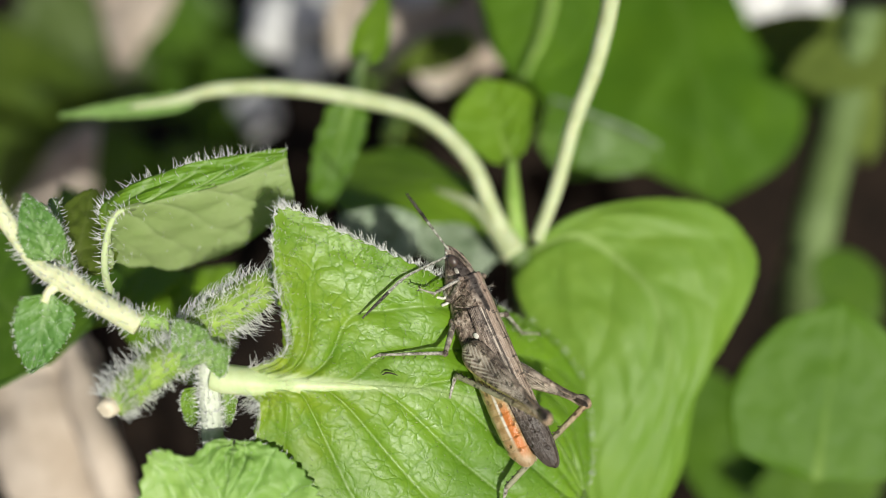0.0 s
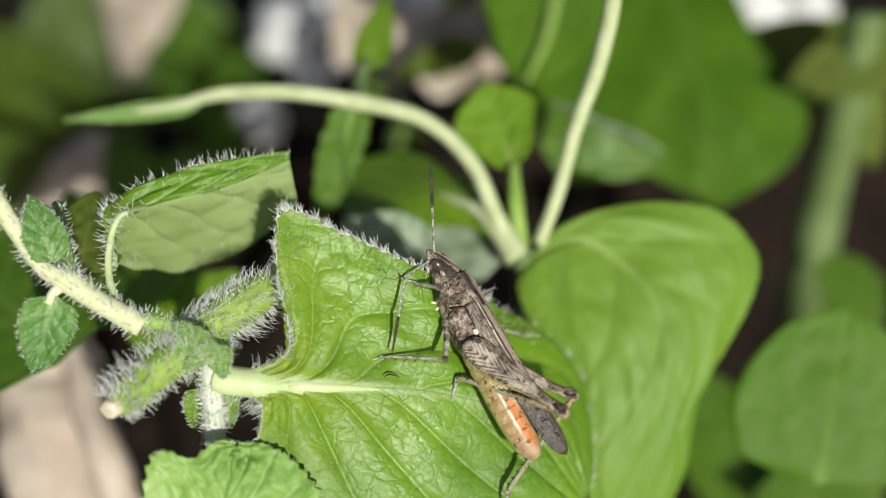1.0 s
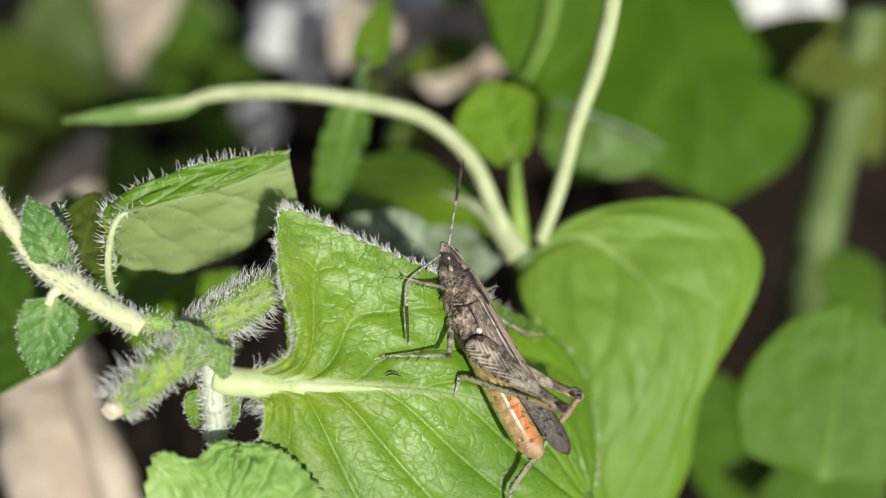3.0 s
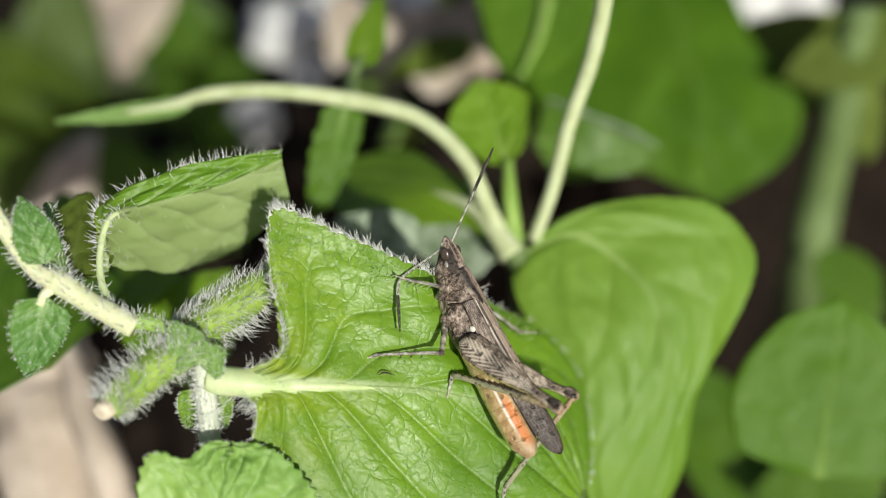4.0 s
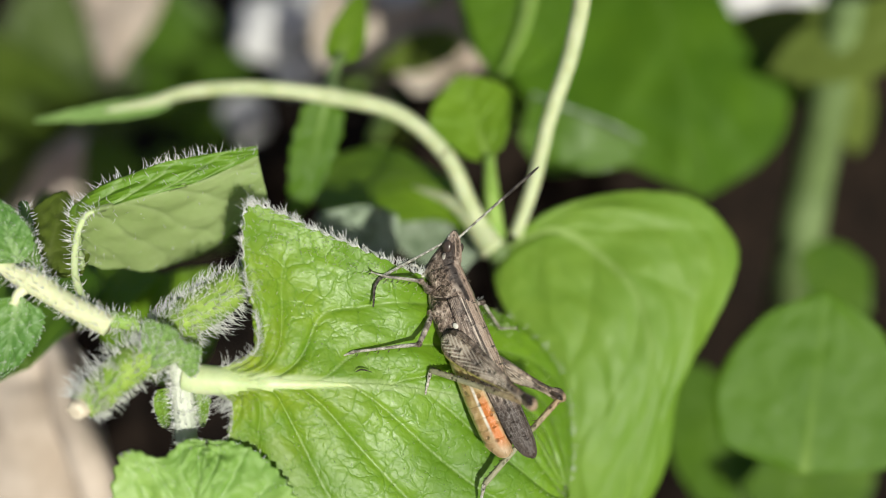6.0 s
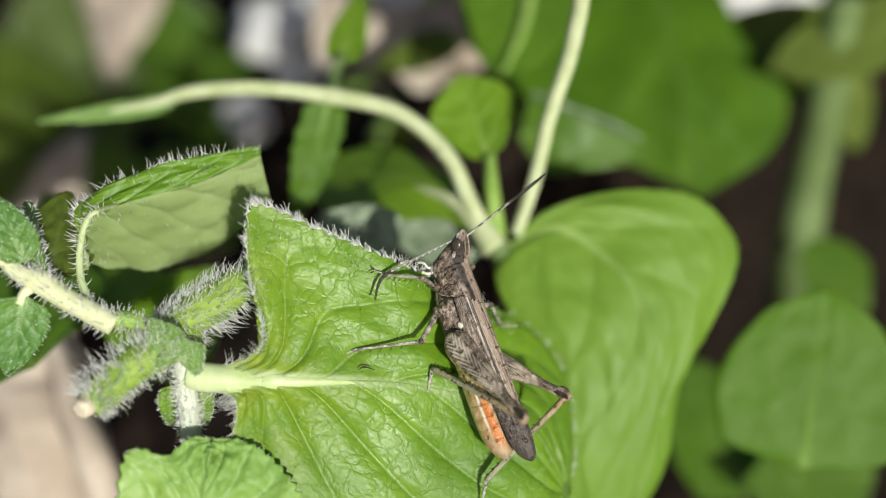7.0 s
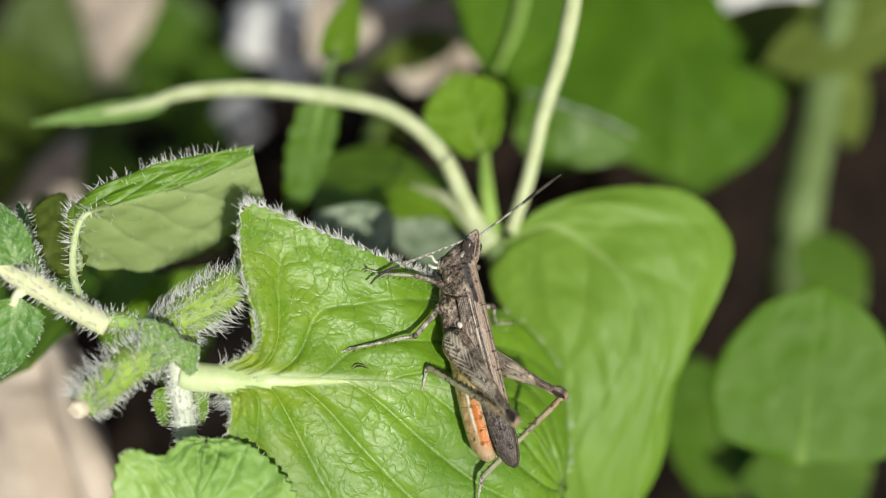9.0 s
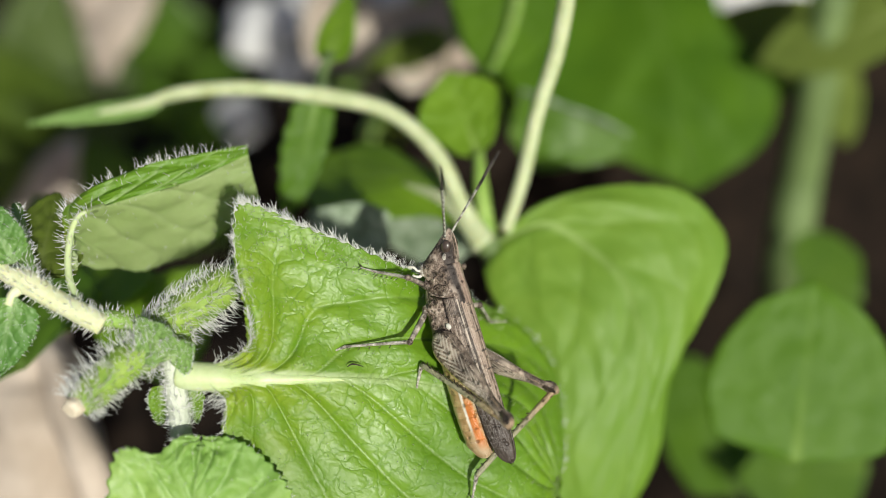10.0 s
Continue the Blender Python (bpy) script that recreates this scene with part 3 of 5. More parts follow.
    a, ring, C = tube("young_shoot", plant, [(-20.09, 45.98, 115.4), (-17.97, 46.75, 115.79), (-15.87, 47.89, 116.21), (-13.88, 49.35, 116.66), (-11.84, 51.56, 116.17)], (0.8, 1.5, 1.65, 1.4, 0.5), FUZZ, n=44, sides=20, seed=4)
    tube_hairs("hairs", a, ring, C, 950, 1.55, seed=23, curl=0.9, width=0.017, spread=0.25, sweep=(0.8, -0.2, 0.5))
    a, ring, C = tube("lower_stem", plant, [(-17.79, 43.54, 115.14), (-17.81, 41.64, 111.82), (-17.99, 39.62, 107.6), (-21.87, 40.39, 83.35), (-41.89, 52.3, -29.36)], (0.72, 0.85, 0.80, 1.2, 1.6), WOOLLY, n=70, seed=5)
    tube_hairs("hairs", a, ring, C, 1200, 0.6, seed=24, width=0.015, curl=0.5, spread=0.5, sweep=(0.0, -0.2, 1.0))

    # small leaves round the nodes
    for k, (b, t, w, f, mat) in enumerate((
            ((-29.11, 48.66, 120.9), (-31.02, 52.23, 124.22), 3.1, (0.35, -0.65, 0.7), NODELEAF),
            ((-29.13, 46.56, 119.11), (-31.15, 42.64, 114.47), 4.1, (0.25, -0.75, 0.6), NODELEAF),
            ((-17.64, 42.74, 116.31), (-20.13, 44.91, 118.17), 3.4, (-0.25, -0.7, 0.7), GREY),
            ((-17.6, 42.7, 116.01), (-15.92, 43.2, 116.95), 3.0, (0.3, -0.6, 0.7), GREY),
            ((-19.14, 43.05, 111.85), (-19.59, 40.69, 110.1), 2.0, UPV, FRESH),
            ((-17.0, 42.94, 112.0), (-16.6, 40.7, 110.22), 1.8, UPV, FRESH))):
        ob, P, N = ovate("leaf", plant, b, t, w, f, mat, "small toothed downy leaf", n=54, m=18, veins=5, groove=0.10, pucker=0.12, teeth=(17, 0.16), fold=0.18, seed=30 + k, thick=0.15, droop=0.4, quilt=0.12)
        leaf_hairs("hairs", ob, P, N, 90, 90, 0.35, seed=40 + k, width=0.011)

    # grey-green shaded leaf behind the node
    ob, P, N = ovate("leaf", plant, (-28.67, 50.18, 117.67), (-29.17, 59.11, 117.33), 6.0, (0.4, -0.6, 0.6), GREYGREEN, "shaded leaf behind the node", n=40, m=12, groove=0.1, pucker=0.15, teeth=(12, 0.05), seed=51)

    # the curled leaf: a narrow lit upper face along the ridge, and its pale underside below
    ob, P, N = leaf("leaf", plant,
        [(-25.94, 50.76, 117.51), (-26.11, 52.26, 119.16), (-25.53, 53.94, 120.05), (-21.64, 55.5, 120.05), (-17.47, 57.39, 119.81), (-12.78, 60.03, 120.06)],
        [(-26.28, 51.08, 117.12), (-26.97, 53.25, 118.68), (-26.69, 55.77, 119.76), (-21.83, 57.77, 121.04), (-17.51, 59.21, 121.07), (-12.74, 60.31, 120.69)],
        [(-25.95, 51.01, 117.1), (-26.72, 52.76, 115.97), (-25.85, 54.11, 113.17), (-22.11, 55.3, 111.53), (-17.14, 57.09, 112.37), (-12.42, 58.63, 116.29)],
        QUILT, "curled hairy leaf showing its pale underside", n=110, m=34, veins=6, groove=0.12, pucker=0.2, teeth=(24, 0.015), quilt=0.2, seed=7, thick=0.2, under=UNDER)
    leaf_hairs("hairs", ob, P, N, 150, 0, 0.95, seed=61, width=0.015, curl=0.5, sides=(0, 0))
    leaf_hairs("crease_hairs", ob, P, N, 0, 140, 0.7, seed=63, width=0.012, curl=0.6)
    stalk, ring, C = tube("petiole", plant, [(-24.65, 54.68, 119.89), (-25.63, 53.74, 120.01), (-26.13, 51.96, 119.17), (-25.89, 49.32, 118.26), (-24.62, 46.49, 117.71)], (0.1, 0.24, 0.26, 0.28, 0.34), PETIOLE, n=20, seed=8)
    tube_hairs("hairs", stalk, ring, C, 110, 0.7, seed=64, width=0.016, curl=0.6)

    # leaf in front, close to the lens
    ob, P, N = leaf("leaf", plant,
        [(-16.95, 30.43, 103.43), (-16.29, 32.49, 107.81), (-15.77, 34.56, 110.89), (-15.38, 37.46, 112.31)],
        [(-17.59, 30.43, 103.44), (-22.0, 32.32, 108.23), (-21.89, 34.24, 111.57), (-21.34, 36.39, 113.28), (-20.27, 36.85, 113.27), (-18.51, 36.69, 112.72), (-16.99, 37.9, 112.96), (-15.56, 38.12, 112.48)],
        [(-16.31, 30.43, 103.43), (-9.9, 32.07, 106.75), (-8.8, 34.32, 109.06), (-9.85, 35.96, 110.34), (-11.75, 37.62, 111.5), (-13.63, 38.26, 112.06), (-15.33, 38.17, 112.39)],
        FRONT, "crinkled bluish green leaf close in front", n=80, m=34, veins=5, groove=0.16, pucker=0.28, teeth=(18, 0.06), seed=9, quilt=0.2)
    leaf_hairs("hairs", ob, P, N, 60, 120, 0.4, seed=62, width=0.011)
    # dim leaves low behind the stem; the first has its shade in the green
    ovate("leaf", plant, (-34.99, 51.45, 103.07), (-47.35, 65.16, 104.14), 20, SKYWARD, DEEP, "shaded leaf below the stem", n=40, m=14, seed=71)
    ovate("leaf", plant, (-29.14, 56.91, 102.44), (-40.63, 75.83, 100.04), 13, (0.3, -0.5, 0.75), PLAIN, "shaded leaf behind the stem", n=40, m=14, seed=72)
    ovate("leaf", plant, (-27.57, 53.69, 99.73), (-19.95, 63.06, 102.37), 12, (-0.2, -0.4, 0.85), PLAIN, "shaded leaf behind the stem", n=40, m=14, seed=73)


hairy_plant()


# ---- the smooth plant behind with an arching shoot ----
def arching_plant():
    plant = thing("smooth_plant", "smooth green plant with an arching pale shoot and broad leaves", "plant", at=(15.84, 110.73, 14.44))
    tube("arching_shoot", plant, [(7.25, 64.54, 102.31), (4.85, 67.38, 105.35), ((2.63, 70.83, 108.89)), (-1.87, 74.43, 111.26), (-7.95, 76.01, 112.19), (-15.72, 77.01, 112.77), (-22.47, 77.22, 112.29), (-26.49, 76.83, 111.31), (-30.97, 76.31, 110.88)], (0.9, 0.85, 0.8, 0.8, 0.85, 0.75, 0.7, 0.5, 0.2), STEM, n=60, seed=11)
    tube("upright_stem", plant, [(9.1, 64.95, 103.96), (10.85, 67.9, 108.4), (12.28, 71.35, 113.24), (14.11, 74.27, 118.3), (14.92, 76.17, 123.82), (14.52, 77.29, 129.98)], (0.62, 0.68, 0.72, 0.78, 0.8, 0.8), STEM, n=50, seed=12)
    tube("root_stem", plant, [(6.7, 65.39, 103.02), (8.04, 65.58, 99.27), (11.04, 82.97, 69.47), (15.84, 110.73, 14.44)], (1.0, 1.3, 1.5, 1.8), DIMSTEM, n=30, seed=13)
    # leaves on the arching shoot
    ovate("leaf", plant, (-24.59, 76.98, 111.18), (-38.1, 75.97, 110.07), 2.1, (0, -0.4, 0.9), GREY, "narrow leaf at the tip of the shoot", n=40, m=8, seed=81, groove=0.1)
    ovate("leaf", plant, (-8.94, 76.82, 111.41), (-13.19, 70.0, 100.36), 5.0, (0.5, -0.5, 0.6), MIDGREEN, "narrow drooping leaf", n=60, m=14, seed=82, groove=0.15, teeth=(7, 0.16))
    ovate("leaf", plant, (-8.25, 82.78, 111.08), (-6.37, 95.34, 111.18), 3.9, UPV, PLAIN, "narrow leaf", n=30, m=8, seed=83)
    tube("leaf_stalk", plant, [(-8.41, 76.33, 112.2), (-8.78, 79.99, 111.36), (-8.07, 83.31, 111.53)], (0.8, 0.75, 0.5), DIMSTEM, n=10)
    # leaf with the pale rib behind the insect's head
    leaf("leaf", plant,
        [(6.7, 64.54, 102.31), (3.73, 69.19, 103.6), (-0.81, 73.3, 103.13), (-13.19, 82.83, 95.47)],
        [(6.97, 64.96, 102.67), (4.79, 70.74, 103.59), (-0.84, 77.91, 101.78), (-5.25, 81.84, 99.86), (-13.19, 83.08, 95.68)],
        [(6.42, 64.46, 102.24), (2.57, 67.32, 103.34), (-2.51, 68.86, 102.02), (-9.71, 71.96, 99.4), (-13.84, 82.34, 95.05)],
        PLAIN, "leaf with a pale midrib", n=60, m=18, seed=14, groove=0.2)
    tube("leaf_rib", plant, [(7.04, 64.07, 102.7), (5.31, 66.45, 103.91), (3.13, 68.82, 104.59), (-0.81, 72.17, 103.49)], (1.35, 1.1, 0.7, 0.2), STEM, n=24)
    # small leaf on a short stalk
    tube("leaf_stalk", plant, [(7.53, 64.75, 102.49), (6.9, 69.12, 105.5), (6.83, 72.95, 106.76)], (0.8, 0.8, 0.5), GREENSTEM, n=16)
    ovate("leaf", plant, (6.78, 73.11, 106.17), (4.12, 82.02, 109.19), 9.0, (0.0, -0.7, 0.65), PLAIN, "small broad leaf", n=50, m=18, seed=84, droop=-0.6, blunt=0.8, fat=0.72, fold=0.15, show=0.2)
    # grey, blurred leaves under the insect's head
    ovate("leaf", plant, (5.47, 66.24, 99.82), (-5.67, 72.83, 97.52), 5.5, UPV, DOWNY, "grey-green leaf in half shade", n=40, m=12, seed=85)
    ovate("leaf", plant, (-2.41, 64.32, 103.43), (-10.18, 67.3, 104.62), 6, (0.2, -0.75, 0.6), DOWNY, "grey downy leaf", n=40, m=12, seed=86)
    # the big leaf beside the insect; its pale rib is widened to paint in a glossy highlight
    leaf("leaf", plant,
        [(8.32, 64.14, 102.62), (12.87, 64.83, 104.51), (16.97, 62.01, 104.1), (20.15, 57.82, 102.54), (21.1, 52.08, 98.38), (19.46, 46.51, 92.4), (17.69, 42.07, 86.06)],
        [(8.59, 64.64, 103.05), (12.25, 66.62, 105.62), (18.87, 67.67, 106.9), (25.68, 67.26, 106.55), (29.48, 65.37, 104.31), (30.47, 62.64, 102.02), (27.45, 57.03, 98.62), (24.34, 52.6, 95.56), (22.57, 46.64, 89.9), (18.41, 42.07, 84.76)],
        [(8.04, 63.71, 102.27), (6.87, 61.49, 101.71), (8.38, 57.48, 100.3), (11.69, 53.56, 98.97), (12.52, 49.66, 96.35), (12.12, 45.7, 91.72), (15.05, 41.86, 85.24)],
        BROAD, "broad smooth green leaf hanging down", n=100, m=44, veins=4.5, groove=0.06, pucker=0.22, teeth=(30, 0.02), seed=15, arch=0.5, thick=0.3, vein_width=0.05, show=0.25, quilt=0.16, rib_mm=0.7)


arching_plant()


# ---- plants at the back ----
def broad_plant():
    plant = thing("broad_leaved_plant", "broad-leaved dark green plant with thick pale stem behind", "plant", at=(71.1, 120.94, 15.18))
    tube("stem", plant, [(69.42, 120.94, 15.18), (56.69, 100.71, 52.51), (56.09, 105.24, 69.52), (55.1, 106.87, 84.06), (54.63, 110.05, 97.29)], (4.4, 3.6, 3.2, 2.9, 2.4), DIMSTEM, n=40, seed=21)
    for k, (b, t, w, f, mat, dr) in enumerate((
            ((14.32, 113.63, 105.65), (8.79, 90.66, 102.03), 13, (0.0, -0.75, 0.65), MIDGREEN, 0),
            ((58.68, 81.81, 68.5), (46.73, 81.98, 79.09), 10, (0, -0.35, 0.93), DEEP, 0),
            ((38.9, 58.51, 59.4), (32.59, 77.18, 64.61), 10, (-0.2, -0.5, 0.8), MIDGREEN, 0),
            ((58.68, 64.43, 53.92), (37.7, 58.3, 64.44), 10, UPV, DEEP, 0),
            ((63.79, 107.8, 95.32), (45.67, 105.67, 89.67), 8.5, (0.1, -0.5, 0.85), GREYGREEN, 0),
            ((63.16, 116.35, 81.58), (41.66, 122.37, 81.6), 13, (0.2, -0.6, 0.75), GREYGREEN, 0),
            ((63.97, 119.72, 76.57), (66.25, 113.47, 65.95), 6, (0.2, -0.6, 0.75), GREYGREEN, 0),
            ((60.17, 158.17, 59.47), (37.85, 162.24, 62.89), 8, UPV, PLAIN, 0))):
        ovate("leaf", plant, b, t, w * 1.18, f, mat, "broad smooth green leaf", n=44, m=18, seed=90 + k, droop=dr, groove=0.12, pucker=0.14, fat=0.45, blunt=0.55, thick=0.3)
    # the great dark leaf behind, and the leaf half in its shade
    leaf("leaf", plant,
        [(30.37, 138.11, 95.1), (32.38, 125.31, 92.05), (34.13, 111.92, 88.5), (35.38, 100.7, 84.18), (36.2, 93.0, 78.92)],
        [(30.37, 138.11, 95.1), (14.75, 128.27, 92.06), (10.54, 112.92, 86.88), (16.72, 103.06, 83.68), (27.04, 96.97, 81.05), (36.2, 92.89, 78.82)],
        [(30.37, 138.11, 95.1), (40.76, 125.53, 90.87), (43.69, 114.7, 88.18), (49.5, 106.58, 83.85), (46.23, 99.24, 80.24), (36.35, 92.89, 78.82)],
        GREAT, "great broad dark green leaf", n=60, m=30, seed=90, veins=4, groove=0.1, pucker=0.3, thick=0.3, show=0.25, quilt=0.5)
    leaf("leaf", plant,
        [(11.22, 88.49, 94.94), (15.76, 87.15, 95.09), (20.4, 86.49, 94.5), (25.91, 86.44, 93.11)],
        [(11.22, 88.59, 95.03), (12.8, 91.03, 98.42), (17.62, 89.27, 98.21), (22.4, 88.51, 96.2), (25.91, 86.54, 93.19)],
        [(11.21, 88.38, 94.86), (13.87, 85.02, 91.97), (18.39, 84.32, 92.66), (23.04, 84.82, 93.06), (25.91, 86.34, 93.02)],
        MIDGREEN, "leaf half in the shade of a greater one", n=50, m=20, seed=92, veins=4, groove=0.1, pucker=0.2, thick=0.3, show=0.3)
    ovate("leaf", plant, (38.03, 49.38, 84.36), (40.93, 63.65, 95.69), 19.6, (-0.05, -0.52, 0.85), ROUND, "round smooth green leaf", n=44, m=18, seed=93, groove=0.03, pucker=0.10, fat=0.45, blunt=0.55, thick=0.3, show=0.2, vein_width=0.03, rib_mm=0.6)
    tube("leaf_stalk", plant, [(12.59, 89.87, 100.06), (16.75, 88.15, 99.23), (21.2, 86.45, 98.4), (24.75, 84.97, 97.12)], (0.22, 0.25, 0.25, 0.2), DOWNY, n=24, seed=31)
    tube("leaf_rib", plant, [(13.99, 108.34, 105.12), (12.02, 97.8, 103.85), (9.23, 90.24, 102.98)], (0.8, 0.6, 0.3), GREENSTEM, n=16)


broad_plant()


def back_plants():
    """Low leafy plants in the shade behind, their dark leaf colours holding that shade, and the thin stalks between
    them.
    """
    g = "leafy plants behind"
    for k, (root, leaves) in enumerate((
            ((-104.74, 182, -11.91), (((-88.87, 157.24, 19.53), (-89.73, 158.99, 60.16), 30, (0.2, -0.5, 0.8)), ((-77.83, 161, 22.69), (-80.21, 184.36, 55.34), 26, (0, -0.4, 0.9)), ((-79.1, 126.41, 32.82), (-86.2, 128.72, 60.87), 22, SKYWARD))),
            ((-60.66, 196.94, -12.43), (((-51.81, 171.14, 18.14), (-53.24, 180.77, 52.32), 22, (-0.1, -0.5, 0.85)), ((-40.82, 137, 41.71), (-40.23, 138.43, 55.96), 8, UPV), ((-46, 188.7, 19.82), (-57.93, 164.6, 38.76), 16, SKYWARD))),
            ((2.4, 198.09, -11.46), (((4.36, 113.39, 89.78), (-6.9, 103.91, 92.27), 4, UPV), ((-5.74, 139.44, 43.76), (-8.47, 137.66, 55.32), 5, UPV))),
            ((-62.06, 152.48, 2.48), (((-46.15, 112.65, 47.38), (-52.3, 115.56, 70.71), 12, (0.3, -0.4, 0.85)), ((-34.71, 113.38, 48), (-43.5, 118.57, 65.4), 11, SKYWARD))))):
        plant = thing("leafy_plant", "low green leafy plant in shade behind", "plant", g, at=root)
        for q, (b, t, w, f) in enumerate(leaves):
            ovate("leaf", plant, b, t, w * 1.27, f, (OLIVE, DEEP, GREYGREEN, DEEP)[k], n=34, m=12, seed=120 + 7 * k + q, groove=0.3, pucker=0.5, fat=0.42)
            tube("leaf_stalk", plant, [b, tuple(0.5 * (np.array(b) + np.array(root))), root], (0.7, 0.8, 0.9), GREENSTEM, n=14)
    # second added clump, set high in the sun to lighten the dark gap here
    d = thing("litter_stand_in", "added clump of dry brown leaves standing in for pale litter between the stalks", "dead plant", at=(6.06, 142.79, 51.92))
    tube("stalk", d, [(6.06, 142.79, 51.92), (4.98, 131.26, 68.38), (4.13, 122.23, 80.4)], (1.0, 0.9, 0.6), STRAW, n=16, knob=0.2, seed=8)
    for k, (base, tip, w) in enumerate((((3.99, 117.02, 82.53), (-0.07, 127.03, 87.15), 7), ((4.4, 117.65, 83.06), (5.8, 128.3, 88.2), 8), ((3.99, 117.02, 82.53), (10.38, 123.19, 83.81), 6))):
        ovate("dry_leaf", d, base, tip, w, UPV, STRAW, n=30, m=12, seed=160 + k, groove=0.4, pucker=0.9, fold=0.25, thick=0.3)
    g = "thin stalks behind"
    for k, (a, b, c, r) in enumerate((((0.35, 125.78, 90.03), (1.83, 128.86, 79.49), (4.93, 142.88, 57.26), 0.9), ((0.83, 138.41, 71.88), (-5.92, 138.49, 66.73), (-14.29, 140.2, 57.73), 0.9), ((-7.58, 108.9, 75.68), (-6.96, 122.24, 67.33), (-7.11, 139.79, 54.7), 1.0))):
        plant = thing("thin_stalk", "thin green plant stalk standing behind", "stalk", g, at=c)
        tube("stalk", plant, [a, b, c], (r, r * 1.3, r * 1.3), GREENSTEM, n=24, seed=140 + k)


back_plants()



# ---- materials of the insect ----
def attr(nt, name):
    a = nt.nodes.new("ShaderNodeAttribute")
    a.attribute_name = name
    return a.outputs["Fac"]


def chitin(name, dark, mid, light, scale=2200.0, stripes=None, rough=0.5, lines=0.7):
    """Speckled insect skin: three browns, dark pits, fine bumps. stripes(nt, colour) adds a pattern."""
    m, nt, bsdf, out = material(name)
    pos = nt.nodes.new("ShaderNodeTexCoord").outputs["Object"]
    a = noise_tex(nt, pos, scale * 0.35, 4.0, 0.6)
    b = noise_tex(nt, pos, scale, 5.0, 0.65)
    col = ramp(nt, math_node(nt, "ADD", math_node(nt, "MULTIPLY", a, 0.5), math_node(nt, "MULTIPLY", b, 0.5)),
               ((0.44, dark), (0.515, mid), (0.60, light)))
    web = node(nt, "ShaderNodeTexVoronoi", Scale=scale * 0.75)
    web.feature = "DISTANCE_TO_EDGE"
    twist = nt.nodes.new("ShaderNodeVectorMath")
    twist.operation = "MULTIPLY_ADD"
    tw = node(nt, "ShaderNodeTexNoise", Scale=scale * 0.8, Detail=2.0)
    nt.links.new(pos, tw.inputs["Vector"])
    nt.links.new(tw.outputs["Color"], twist.inputs[0])
    twist.inputs[1].default_value = (0.0017, 0.0017, 0.0017)
    nt.links.new(pos, twist.inputs[2])
    nt.links.new(twist.outputs[0], web.inputs["Vector"])
    line = ramp(nt, web.outputs["Distance"], ((0.02, (1, 1, 1)), (0.10, (0, 0, 0))))
    col = mix(nt, col, light, math_node(nt, "MULTIPLY", math_node(nt, "MULTIPLY", line, a), lines))
    if stripes:
        col = stripes(nt, col)
    spots = node(nt, "ShaderNodeTexVoronoi", Scale=scale * 0.9)
    nt.links.new(pos, spots.inputs["Vector"])
    pit = ramp(nt, spots.outputs["Distance"], ((0.16, (1, 1, 1)), (0.30, (0, 0, 0))))
    col = mix(nt, col, tuple(c * 0.35 for c in dark), math_node(nt, "MULTIPLY", pit, 0.55))
    nt.links.new(col, bsdf.inputs["Base Color"])
    bsdf.inputs["Roughness"].default_value = rough
    nt.links.new(bump(nt, math_node(nt, "ADD", b, math_node(nt, "MULTIPLY", pit, -0.4)), 0.9, 0.00022), bsdf.inputs["Normal"])
    return m


def window(nt, value, lo, hi, soft=0.03):
    """1 between lo and hi of value, with soft ends."""
    up = nt.nodes.new("ShaderNodeMapRange")
    up.inputs[1].default_value, up.inputs[2].default_value = lo - soft, lo + soft
    nt.links.new(value, up.inputs[0])
    dn = nt.nodes.new("ShaderNodeMapRange")
    dn.inputs[1].default_value, dn.inputs[2].default_value = hi - soft, hi + soft
    dn.inputs[3].default_value, dn.inputs[4].default_value = 1, 0
    nt.links.new(value, dn.inputs[0])
    return math_node(nt, "MULTIPLY", up.outputs[0], dn.outputs[0])


def wave_of(nt, value, freq, sharp=0.0):
    return math_node(nt, "GREATER_THAN", math_node(nt, "SINE", math_node(nt, "MULTIPLY", value, freq * 6.2832)), sharp)


DARKB, MIDB, PALEB = (0.045, 0.030, 0.022), (0.200, 0.142, 0.106), (0.54, 0.44, 0.36)


